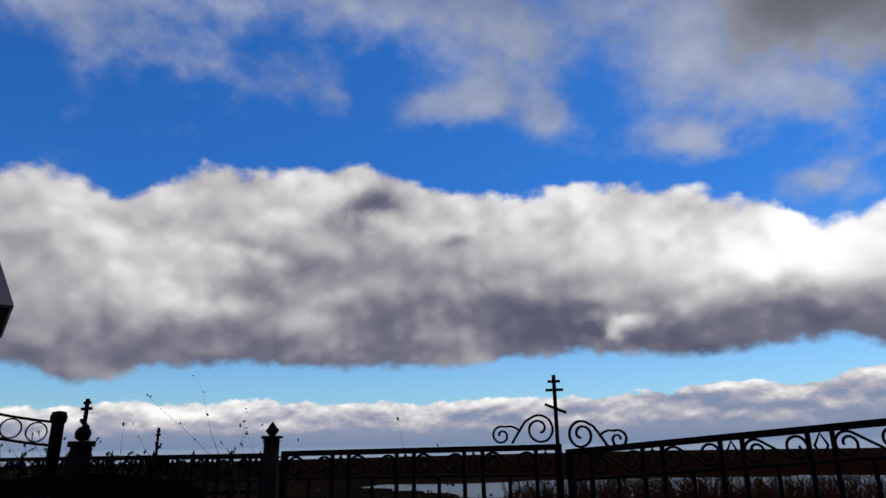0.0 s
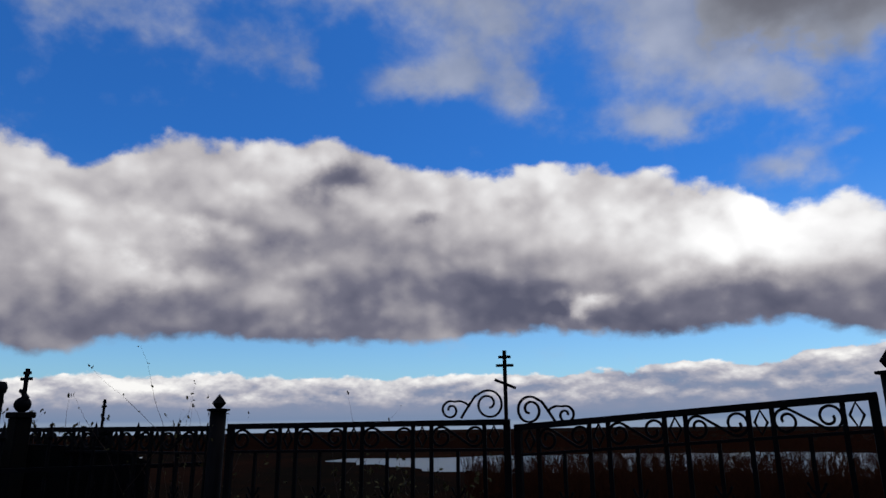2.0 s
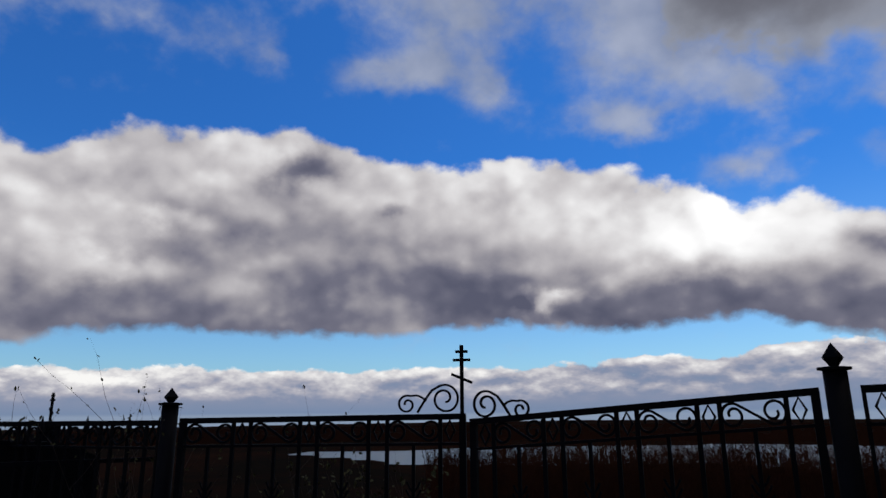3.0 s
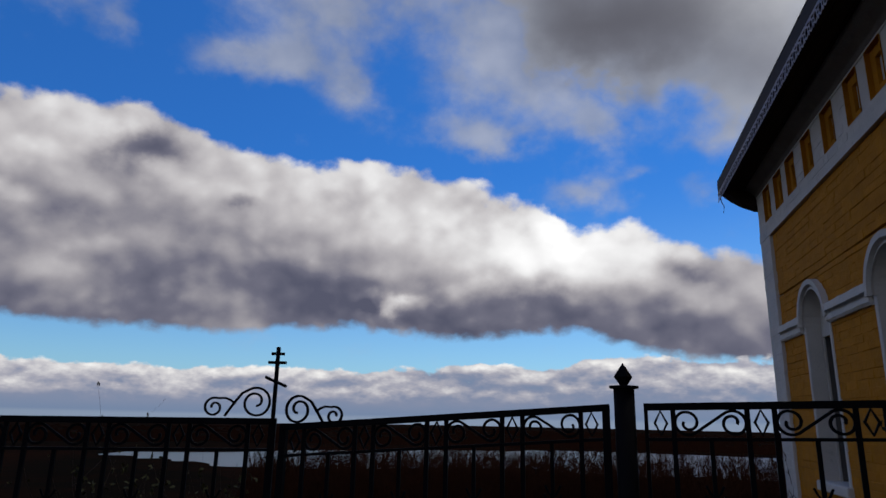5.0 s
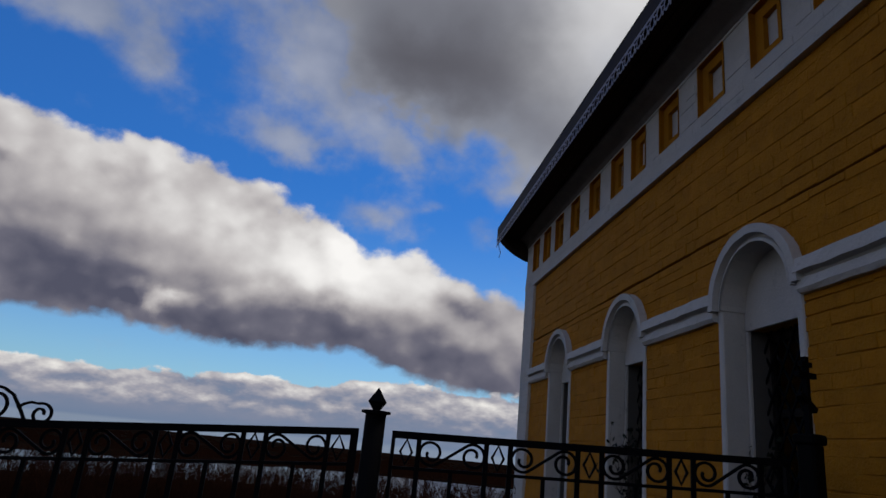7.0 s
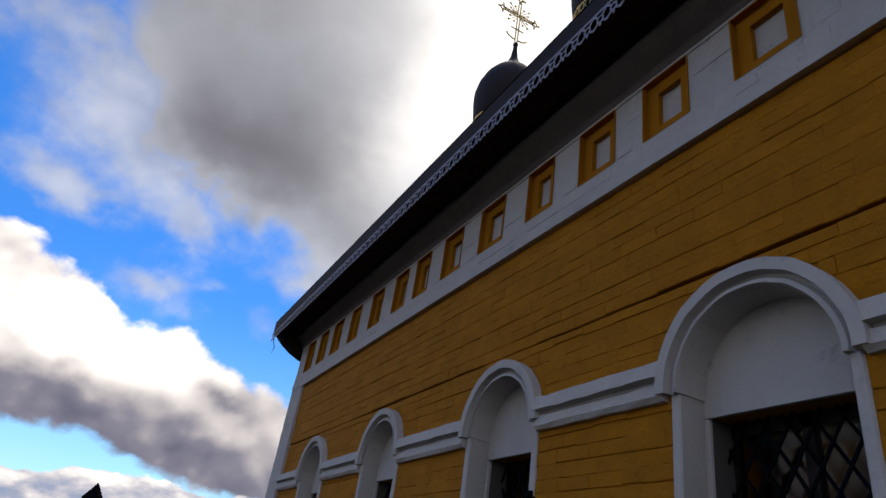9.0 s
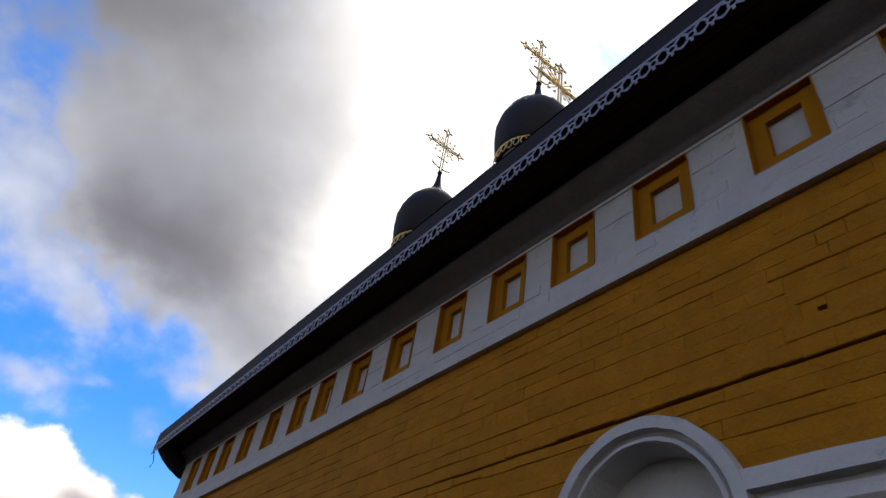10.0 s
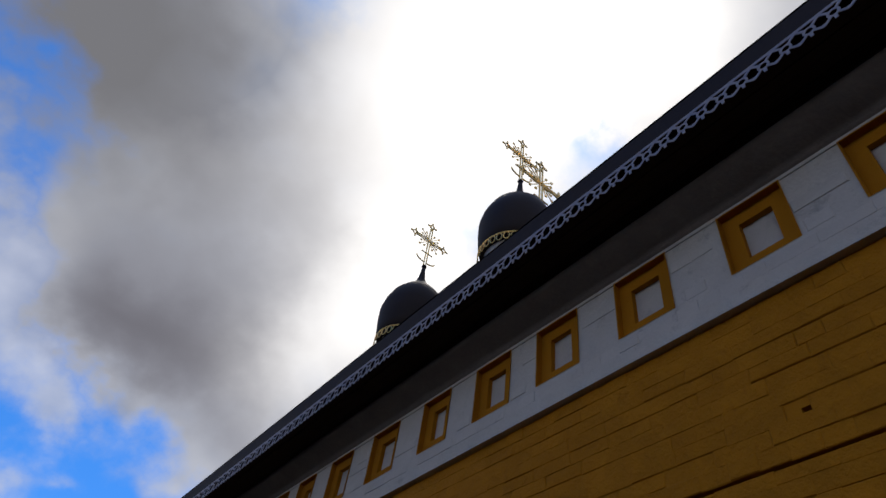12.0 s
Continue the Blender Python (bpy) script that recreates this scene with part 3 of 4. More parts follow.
roof = cp("roof", rail(bmesh.new(), [(EX, Y0, eave(Y0) - .09), (EX, TIP, eave(TIP) - .09)], .03, .17, False, (0, 0, 1)), ROOF_METAL, "dark sheet metal roof")
bm = bmesh.new()
RX = 6.0
a = [bm.verts.new(p) for p in ((EX - .03, Y0, eave(Y0)), (EX - .03, TIP + .02, eave(TIP)), (RX, Y1 - 3.2, 6.9), (RX, Y0, 6.9), (9.9, Y0, 5.05), (9.9, TIP + .02, 5.05))]
bm.faces.new((a[0], a[1], a[2], a[3]))
bm.faces.new((a[3], a[2], a[5], a[4]))
bm.faces.new((a[1], a[5], a[2]))
bmesh.ops.solidify(bm, geom=bm.faces[:], thickness=.025)
ob = cp("roof_sheet", bm, ROOF_METAL, parent=roof)
ob.matrix_parent_inverse = Matrix.Identity(4)
cp("soffit_board", boxed(EX + .02, 9.8, TIP - .30, TIP - .01, eave(TIP) - .215, eave(TIP) - .19), SOFFIT_WOOD)
cp("fascia", rail(bmesh.new(), [(EX - .022, Y0, eave(Y0) - .10), (EX - .022, TIP + .01, eave(TIP) - .10)], .012, .17, False, (0, 0, 1)), ROOF_METAL, "dark metal eaves board")
cp("fascia", boxed(EX - .02, 9.85, TIP + .005, TIP + .02, eave(TIP) - .19, eave(TIP) - .01), ROOF_METAL, "dark metal eaves board")

# the boxed return under the far end of the eaves
ez = eave(TIP) - .20
bm = bmesh.new()
prof = [(EX + .005, ez), (EX + .05, ez - .05), (EX + .13, ez - .12), (EX + .25, ez - .20), (FX + .02, ez - .28), (FX + .6, ez - .28), (FX + .6, ez)]
ends = [[bm.verts.new((x, y, z)) for x, z in prof] for y in (Y1 + .036, TIP - .012)]
bm.faces.new(ends[0])
bm.faces.new(ends[1][::-1])
for i in range(len(prof)):
    j = (i + 1) % len(prof)
    bm.faces.new((ends[0][i], ends[1][i], ends[1][j], ends[0][j]))
# cornice return lies in shade; the dark soffit colour paints that shade
cp("eave_return", bm, SOFFIT_WOOD, "eaves return with its shade put into a dark colour")
cp("loose_wire", tube(bmesh.new(), [(EX - .02, TIP - .05, eave(TIP) - .17), (EX + .0, TIP - .03, eave(TIP) - .30), (EX + .03, TIP - .05, eave(TIP) - .40), (EX + .02, TIP - .01, eave(TIP) - .47)], .006, 4), ROOF_METAL)
# one motif of the cut tin lace: loop, cross bars and drop
LP, LH = 0.118, 0.135
bm = bmesh.new()
ZT = 0.0
box(bm, -.002, .002, -LP / 2, LP / 2, -.022, 0)
circ = [(0, .026 * math.cos(t), -.078 + .026 * math.sin(t)) for t in [2 * math.pi * i / 12 for i in range(12)]]
rail(bm, circ, .014, .004, True, (1, 0, 0))
for sg in (-1, 1):
    rail(bm, [(0, sg * LP / 2, -.018), (0, sg * .034, -.040), (0, sg * .018, -.056)], .017, .004, False, (1, 0, 0))
    rail(bm, [(0, sg * LP / 2, -.132), (0, sg * .040, -.118), (0, sg * .018, -.098)], .015, .004, False, (1, 0, 0))
    rail(bm, [(0, sg * LP / 2, -.135), (0, sg * LP / 2 * .98, -.115)], .014, .004, False, (1, 0, 0))
rail(bm, [(0, 0, -.104), (0, 0, -.135)], .018, .004, False, (1, 0, 0))
first = cp("tin_lace", bm, LACE_METAL, "grey cut tin lace edging")
first.location = (EX - .032, TIP - .06, eave(TIP) - .175)
k = 1
while True:
    y = TIP - .06 - k * LP
    if y < -2.0:
        break
    ob = shared("tin_lace", first.data, church)
    ob.matrix_parent_inverse = church_inv
    ob.location = (EX - .032, y, eave(y) - .175)
    k += 1

# windows behind the openings
for c in WIN_Y:
    hf = sizes(c)[0]
    win = cp("window", boxed(WX + .29, WX + .35, c - hf, c - hf + .06, SILL, HEAD), FRAME_DARK, "dark window with an iron grille")
    for args in ((c + hf - .06, c + hf, SILL, HEAD), (c - hf, c + hf, HEAD - .06, HEAD), (c - .025, c + .025, SILL, HEAD), (c - hf, c + hf, SILL, SILL + .06), (c - hf, c + hf, 2.05, 2.10)):
        ob = cp("window_frame", boxed(WX + .295, WX + .345, *args), FRAME_DARK, parent=win)
        ob.matrix_parent_inverse = Matrix.Identity(4)
    for ya, yb in ((c - hf + .06, c - .025), (c + .025, c + hf - .06)):
        for za, zb in ((SILL + .06, 2.05), (2.10, HEAD - .06)):
            ob = cp("pane", boxed(WX + .315, WX + .321, ya, yb, za, zb), GLASS, parent=win)
            ob.matrix_parent_inverse = Matrix.Identity(4)
    bm = bmesh.new()
    gx = WX + .265
    d = 0.15
    for i in range(-12, 18):
        for sg in (-1, 1):
            pts = []
            for q in range(0, 41):
                zz = SILL + (HEAD - SILL) * q / 40
                yy = c + sg * ((zz - SILL) * .62 - i * d * .8)
                if abs(yy - c) <= hf:
                    pts.append((gx + sg * .006, yy, zz))
            if len(pts) > 1:
                rail(bm, [pts[0], pts[-1]], .014, .008, False, (1, 0, 0))
    ob = cp("grille", bm, IRON, "black diagonal iron grille", parent=win)
    ob.matrix_parent_inverse = Matrix.Identity(4)

# ---------------------------------------------------------------- domes


def cross_gold(bm, r, z0, h, ornate=True):
    """An openwork gilded cross in the local xz plane."""
    w = h * .017
    for dx in (-w * 1.3, w * 1.3):
        rail(bm, [(dx, 0, z0), (dx, 0, z0 + h)], w, w)
    zc = z0 + h * .62
    for dz in (-w * 1.3, w * 1.3):
        rail(bm, [(-h * .31, 0, zc + dz), (h * .31, 0, zc + dz)], w, w)
    for ex, ez in ((0, z0 + h), (-h * .31, zc), (h * .31, zc)):
        circ_ = [(ex + h * .045 * math.cos(t), 0, ez + h * .045 * math.sin(t)) for t in [2 * math.pi * i / 10 for i in range(10)]]
        rail(bm, circ_, w * .8, w, True)
        for t in (0, 90, 180, 270):
            ux, uz = math.cos(radians(t)), math.sin(radians(t))
            rail(bm, [(ex + ux * h * .04, 0, ez + uz * h * .04), (ex + ux * h * .10, 0, ez + uz * h * .10)], w * 1.5, w)
    for t in range(45, 360, 90):
        for da in (-18, 0, 18):
            ux, uz = math.cos(radians(t + da)), math.sin(radians(t + da))
            ln = h * (.26 if da == 0 else .19)
            rail(bm, [(ux * h * .03, 0, zc + uz * h * .03), (ux * ln, 0, zc + uz * ln)], w * .55, w * .6)
            c_ = [(ux * ln + h * .018 * math.cos(q), 0, zc + uz * ln + h * .018 * math.sin(q)) for q in [2 * math.pi * i / 6 for i in range(6)]]
            rail(bm, c_, w * .6, w * .6, True)
    for sg in (-1, 1):
        cr = [(sg * h * (.02 + .17 * math.sin(q)), 0, z0 + h * .10 - h * .08 * math.cos(q) + h * .05) for q in [math.pi * i / 16 for i in range(9)]]
        rail(bm, cr, w, w)
        rail(bm, [(0, 0, z0 + h * .30), (sg * h * .12, 0, z0 + h * .30 + sg * h * .0)], w * .7, w)
    return bm


def dome(x, y, ztip, r, cross_h, turn, zbase, label):
    """An onion dome on a drum; ztip is the top of its neck."""
    e = thing("church_dome", (x, y, zbase), label, "dome", "domes over the church roof")
    zt = ztip - zbase
    prof = [(r * .06, zt), (r * .075, zt - r * .20), (r * .11, zt - r * .45), (r * .18, zt - r * .66), (r * .34, zt - r * .90), (r * .57, zt - r * 1.14), (r * .79, zt - r * 1.44), (r * .93, zt - r * 1.78), (r, zt - r * 2.10),
            (r * .99, zt - r * 2.50), (r * .95, zt - r * 2.90), (r * .86, zt - r * 3.32)]
    part("dome_skin", lathe(bmesh.new(), prof, 40), DOME_METAL, e, "dark sheet metal onion", True)
    part("ball", lathe(bmesh.new(), [(.001, zt + r * .17), (r * .05, zt + r * .16), (r * .085, zt + r * .09), (r * .06, zt + r * .01)], 14), DOME_METAL, e, "", True)
    bm_ = bmesh.new()
    for i in range(32):
        a_ = 2 * math.pi * i / 32
        lp = [(r * .93 * math.cos(a_) - math.sin(a_) * u, r * .93 * math.sin(a_) + math.cos(a_) * u, zt - r * 3.32 + w_) for u, w_ in
              [(r * .075 * math.cos(q), r * .12 * math.sin(q)) for q in [2 * math.pi * j / 8 for j in range(8)]]]
        rail(bm_, lp, r * .02, r * .02, True, (math.cos(a_), math.sin(a_), 0))
    lathe(bm_, [(r * .94, zt - r * 3.18), (r * .95, zt - r * 3.20), (r * .94, zt - r * 3.22)], 40, cap=False)
    part("skirt", bm_, GOLD, e, "gilded openwork skirt under the dome")
    part("drum", lathe(bmesh.new(), [(r * .80, zt - r * 3.27), (r * .80, -.2)], 32), WHITE, e, "white round drum", True)
    c_ = part("cross", cross_gold(bmesh.new(), r, zt + r * .16, cross_h), GOLD, e, "gilded openwork cross")
    c_.rotation_euler = (0, 0, radians(turn))
    return e


DX = 5.0
dome(DX, 8.45, 11.52, 0.66, 1.25, 0, 6.1, "dark onion dome with a gilded openwork cross")
dome(DX, 5.55, 11.68, 0.66, 1.25, 0, 6.1, "dark onion dome with a gilded openwork cross")
dome(7.0, 7.08, 13.75, 0.85, 2.0, 0, 6.4, "dark main onion dome with a tall gilded cross")

# ---------------------------------------------------------------- iron fence and gate
BAND = 0.150                  # from the top rail down to the second rail
UNIT, GAP = 0.450, 0.118      # one scroll with one lozenge; the lozenge's own width


def spiral_s(w, h, flip):
    """An S scroll in the xz plane, w wide and h high, centred."""
    R = h / 2
    cx = w / 2 - R
    half = []
    for i in range(31):
        f = i / 30
        th = radians(-62 - 500 * (1 - f))
        r = R * (0.30 + 0.70 * min(1.0, f * 1.55))
        half.append((-cx + r * math.cos(th), r * math.sin(th)))
    pts = half + [(-x, -z) for x, z in reversed(half)]
    return [(x, 0, -z if flip else z) for x, z in pts]


def meshes(flip):
    """Shared meshes of the fence's repeated pieces."""
    out = {}
    sc = rail(bmesh.new(), spiral_s(UNIT - GAP - .014, BAND - .035, flip), .014, .014)
    lo = rail(bmesh.new(), [(-.030, 0, 0), (0, 0, (BAND - .03) / 2), (.030, 0, 0), (0, 0, -(BAND - .03) / 2)], .013, .014, True)
    lf = bmesh.new()
    for i in range(4):
        z = -.085 + i * .045
        for sg in (-1, 1):
            ln = .058 - i * .006
            rail(lf, [(0, 0, z - .01), (sg * ln * .6, 0, z + .018), (sg * ln, 0, z + .052)], .011, .006)
    rail(lf, [(0, 0, .06), (0, 0, .12)], .012, .008)
    for nm, bm_ in (("scroll", sc), ("lozenge", lo), ("leaf_spray", lf)):
        me_ = bpy.data.meshes.new(nm)
        bm_.to_mesh(me_)
        bm_.free()
        me_.materials.append(IRON)
        out[nm] = me_
    return out


PLAIN, FLIPPED = meshes(False), meshes(True)


def barred(name, p0, p1, z0, z1, units, kit, label, category, frame_w=.04, start_gap=True, end_gap=True, bottom=.12, group="", end_frames=True):
    """A panel of the fence from p0 to p1 (x, y), with its top rail running from z0 to z1."""
    L = math.hypot(p1[0] - p0[0], p1[1] - p0[1])
    turn = math.degrees(math.atan2(p1[1] - p0[1], p1[0] - p0[0]))
    e = thing(name, (p0[0], p0[1], 0), label, category, group, turn)
    top = lambda x: z0 + (z1 - z0) * x / L
    part("top_rail", rail(bmesh.new(), [(0, 0, z0 - .02), (L, 0, z1 - .02)], .036, .036), IRON, e)
    part("second_rail", rail(bmesh.new(), [(0, 0, z0 - BAND - .03), (L, 0, z1 - BAND - .03)], .016, .030), IRON, e)
    part("bottom_rail", rail(bmesh.new(), [(0, 0, bottom), (L, 0, bottom)], .030, .030), IRON, e)
    if end_frames:
        part("stile", boxed(0, frame_w, -.018, .018, bottom - .04, z0 - .02), IRON, e)
        part("stile", boxed(L - frame_w, L, -.018, .018, bottom - .04, z1 - .02), IRON, e)
    n = units
    w0 = frame_w if end_frames else 0
    inner = L - 2 * w0
    gaps = (n - 1) + int(start_gap) + int(end_gap)
    k_ = inner / (n * (UNIT - GAP) + gaps * GAP)
    x = w0
    bars = []

    def lozenge(x_):
        g = GAP * k_
        ob_ = shared("lozenge", kit["lozenge"], e, pose(x_ + g / 2, 0, top(x_ + g / 2) - .030 - BAND / 2 + .004))
        return x_ + g

    if start_gap:
        x = lozenge(x)
    for i in range(n):
        bars.append(x)
        w = (UNIT - GAP) * k_
        tilt = -math.degrees(math.atan2(z1 - z0, L))
        shared("scroll", kit["scroll"], e, pose(x + w / 2, 0, top(x + w / 2) - .030 - BAND / 2 + .004, 0, tilt, 0) @ Matrix.Diagonal((k_, 1, 1, 1)))
        mid = x + w / 2
        part("bar", boxed(mid - .010, mid + .010, -.008, .008, bottom, top(mid) - BAND - .03), IRON, e)
        shared("leaf_spray", kit["leaf_spray"], e, pose(mid, 0, top(mid) - .50))
        x += w
        bars.append(x)
        if i < n - 1 or end_gap:
            x = lozenge(x)
    for b_ in bars:
        if w0 + .01 < b_ < L - w0 - .01:
            part("bar", boxed(b_ - .012, b_ + .012, -.008, .008, bottom, top(b_) - .02), IRON, e)
    return e


def post(x, y, zc, r=.053, tip=.125, label="black round iron post with a collar and pointed finial"):
    """A round post; zc is the height of its collar."""
    e = thing("fence_post", (x, y, 0), label, "fence post", "posts of the iron fence")
    part("shaft", lathe(bmesh.new(), [(r, -.05), (r, zc)], 20), IRON, e, "", True)
    part("collar", lathe(bmesh.new(), [(r * .9, zc - .012), (r * 1.42, zc - .006), (r * 1.42, zc + .006), (r * .6, zc + .010)], 24), IRON, e)
    bm_ = bmesh.new()
    rings = [(.018, zc + .006), (.052, zc + tip * .42), (.001, zc + tip)]
    lathe(bm_, rings, 4)
    f = part("finial", bm_, IRON, e, "four-sided pointed finial")
    f.rotation_euler = (0, 0, radians(20))
    return e


PR, PL, MID = (0.458, 3.768), (-3.405, 3.235), (-1.535, 3.80)
post(*PR, 1.812)
post(*PL, 1.690, tip=.105)
leaf_l = barred("gate_leaf", (PL[0] + .085, PL[1] + .022), (MID[0] + .02, MID[1]), 1.600, 1.618, 4, FLIPPED, "black wrought iron gate leaf with scrolls and a cross on top", "gate", start_gap=False, group="gate leaves")
leaf_r = barred("gate_leaf", (MID[0] + .045, 3.815), (PR[0] - .075, 3.810), 1.585, 1.728, 4, FLIPPED, "black wrought iron gate leaf with scrolls, sagging to the middle", "gate", start_gap=True, group="gate leaves")
barred("iron_fence", (PR[0] + .095, PR[1] - .010), (2.565, 3.53), 1.732, 1.785, 4, PLAIN, "black wrought iron fence panel with scrolls and lozenges", "fence", start_gap=True, end_gap=True, frame_w=.018, group="panels of the iron fence")
barred("iron_fence", (PL[0] - 3.75, PL[1] - .10), (PL[0] - .06, PL[1] - .004), 1.575, 1.588, 8, PLAIN, "black wrought iron fence panel with scrolls and lozenges", "fence", start_gap=True, end_gap=True, frame_w=.018, group="panels of the iron fence")


def crest(parent, cx, zb, sg, s_):
    """Scrolls beside the gate's cross, on the rail; sg is the side."""
    bm_ = bmesh.new()
    c0, R0 = (0.096, 0.084), 0.082
    path = []
    for i in range(45):
        f = i / 44
        th, r = radians(58 + 560 * (1 - f)), R0 * (.26 + .74 * min(1.0, f * 1.45))
        path.append((c0[0] + r * math.cos(th), c0[1] + r * math.sin(th)))
    path += [(.178, .132), (.222, .072), (.268, 0.0)]
    rail(bm_, [(cx + sg * x * s_, 0, zb + z * s_) for x, z in path], .013, .014)
    c1, R1 = (.332, .050), .047
    path = [(.212, .070), (.240, .092), (.272, .104)]
    for i in range(29):
        f = i / 28
        th, r = radians(110 - 480 * f), R1 * (1.15 if f < .2 else 1.15 - .85 * (f - .2) / .8)
        path.append((c1[0] + r * math.cos(th), c1[1] + r * math.sin(th)))
    rail(bm_, [(cx + sg * x * s_, 0, zb + z * s_) for x, z in path], .012, .014)
    part("crest_scroll", bm_, IRON, parent)


# the eight-pointed cross stands on the inner stile of the left leaf
LL = math.hypot(MID[0] + .02 - (PL[0] + .085), MID[1] - (PL[1] + .022))
bm = bmesh.new()
cxl = LL - .022
box(bm, cxl - .011, cxl + .011, -.010, .010, 1.58, 2.030)
box(bm, cxl - .038, cxl + .038, -.009, .009, 1.982, 1.998)
box(bm, cxl - .054, cxl + .054, -.009, .009, 1.930, 1.946)
rail(bm, [(cxl - .064, 0, 1.852), (cxl + .064, 0, 1.799)], .017, .018)
part("gate_cross", bm, IRON, leaf_l, "iron cross with three bars")
crest(leaf_l, cxl - .012, 1.622, -1, 1.0)
crest(leaf_r, .012, 1.590, 1, 0.94)

# ---------------------------------------------------------------- graves and structures beyond the fence


def memorial(x, y, base_top, h, w, label, ball=.0):
    """A dark pedestal with an iron three-bar cross, its top at base_top + h."""
    e = thing("grave_cross", (x, y, 0), label, "grave cross", "grave crosses")
    part("pedestal", boxed(-w, w, -w, w, -.1, base_top - .04, bevel=.01), GRANITE, e)
    part("cap", boxed(-w * 1.25, w * 1.25, -w * 1.25, w * 1.25, base_top - .045, base_top, bevel=.008), GRANITE, e)
    z0_ = base_top
    if ball:
        prof_ = [(ball * math.sin(math.pi * i / 10) + .001, base_top + ball * .95 - ball * math.cos(math.pi * i / 10)) for i in range(11)]
        part("ball", lathe(bmesh.new(), prof_, 18), IRON, e, "", True)
        z0_ += ball * 1.8
    bm_ = bmesh.new()
    t_ = h * .035
    box(bm_, -t_, t_, -t_, t_, z0_ - .02, base_top + h)
    box(bm_, -h * .11, h * .11, -t_, t_, base_top + h * .90 - t_, base_top + h * .90 + t_)
    box(bm_, -h * .19, h * .19, -t_, t_, base_top + h * .76 - t_, base_top + h * .76 + t_)
    rail(bm_, [(-h * .16, 0, base_top + h * .50), (h * .16, 0, base_top + h * .31)], 2 * t_, 2 * t_)
    part("cross", bm_, IRON, e, "dark three-bar cross")
    return e


def polar(a, r, eye=(0.13, 0.03)):
    """Place at azimuth a (degrees to the left of +y) and distance r from the viewpoint."""
    return eye[0] - r * math.sin(radians(a)), eye[1] + r * math.cos(radians(a))


x, y = polar(61.5, 6.0)
m1 = memorial(x, y, 1.695, .325, .060, "dark grave cross on a ball and pedestal", ball=.058)
m1.rotation_euler = (0, 0, radians(2))
x, y = polar(56.2, 6.6)
m2 = memorial(x, y, 1.555, .26, .06, "small dark grave cross on a pedestal")
m2.rotation_euler = (0, 0, radians(-20))

# arched entrance fence with rings, on a round post
e = thing("arched_railing", (*polar(63.15, 6.6), 0), "black arched iron railing with rings on a round post", "railing", "", 55)
part("post", lathe(bmesh.new(), [(.050, -.1), (.050, 1.85), (.062, 1.865), (.068, 1.90), (.055, 1.945), (.001, 1.955)], 18), IRON, e, "", True)
arc = lambda u, dz: (-u, 0, 1.86 + dz + .30 * math.sin(min(1.0, u / 2.2) * math.pi / 2) * (u / 1.2 if u < 1.2 else 1.0) ** .35)
for dz in (0.0, -.19):
    part("arched_rail", rail(bmesh.new(), [arc(.05 + 2.2 * i / 24, dz) for i in range(25)], .022, .022), IRON, e)
bm = bmesh.new()
me_ring = None
for i in range(11):
    u = .15 + i * .19
    q = arc(u, -.095)
    ringp = [(.078 * math.cos(t) * (1 if j % 2 else 1), 0, .078 * math.sin(t)) for j, t in enumerate([2 * math.pi * j / 18 for j in range(18)])]
    if me_ring is None:
        ob = part("ring", rail(bmesh.new(), ringp, .012, .012, True), IRON, e)
        me_ring = ob.data
        ob.location = q
    else:
        shared("ring", me_ring, e, pose(*q))
bm.free()
part("end_post", lathe(bmesh.new(), [(.05, -.1), (.05, 2.2)], 14, (-2.25, 0)), IRON, e, "", True)

# low spiked enclosure of a grave with a dark slab
e = thing("grave_enclosure", (*polar(58.0, 5.5), 0), "low dark spiked iron grave enclosure", "grave fence", "", 58)
for zz in (.5, 1.30):
    part("rail", boxed(-2.2, .95, -.012, .012, zz - .015, zz + .015), IRON, e)
for i in range(11):
    u = -2.1 + i * .28
    ob = part("spike", lathe(bmesh.new(), [(.012, -.1), (.012, 1.50), (.026, 1.515), (.001, 1.62)], 6, (u, 0)), IRON, e)
e = thing("headstone", (*polar(61.0, 6.1), 0), "dark granite headstone slab among graves", "headstone", "", 60)
part("slab", prism(bmesh.new(), [(-.9, -.1), (.9, -.1), (.9, 1.30), (.6, 1.42), (0, 1.46), (-.6, 1.42), (-.9, 1.30)], -.06, .06), GRANITE, e).rotation_euler = (0, 0, radians(90))
part("base", boxed(-1.1, 1.1, -.2, .2, -.1, .2, bevel=.02), GRANITE, e)

# pavilion whose roof corner shows
px, py = polar(74.3, 12.2)
e = thing("pavilion", (px, py, 0), "small wooden chapel with a steep brown metal roof", "pavilion", "", 68)
part("body", boxed(-1.3, 1.3, -1.3, 1.3, -.2, 3.55), SHED_WALL, e)
bm = bmesh.new()
lathe(bm, [(2.15, 3.52), (2.20, 3.56), (.02, 7.6)], 4)
part("pavilion_roof", bm, SHED_ROOF, e, "steep four-sided metal roof").rotation_euler = (0, 0, radians(45))

# ---------------------------------------------------------------- plants


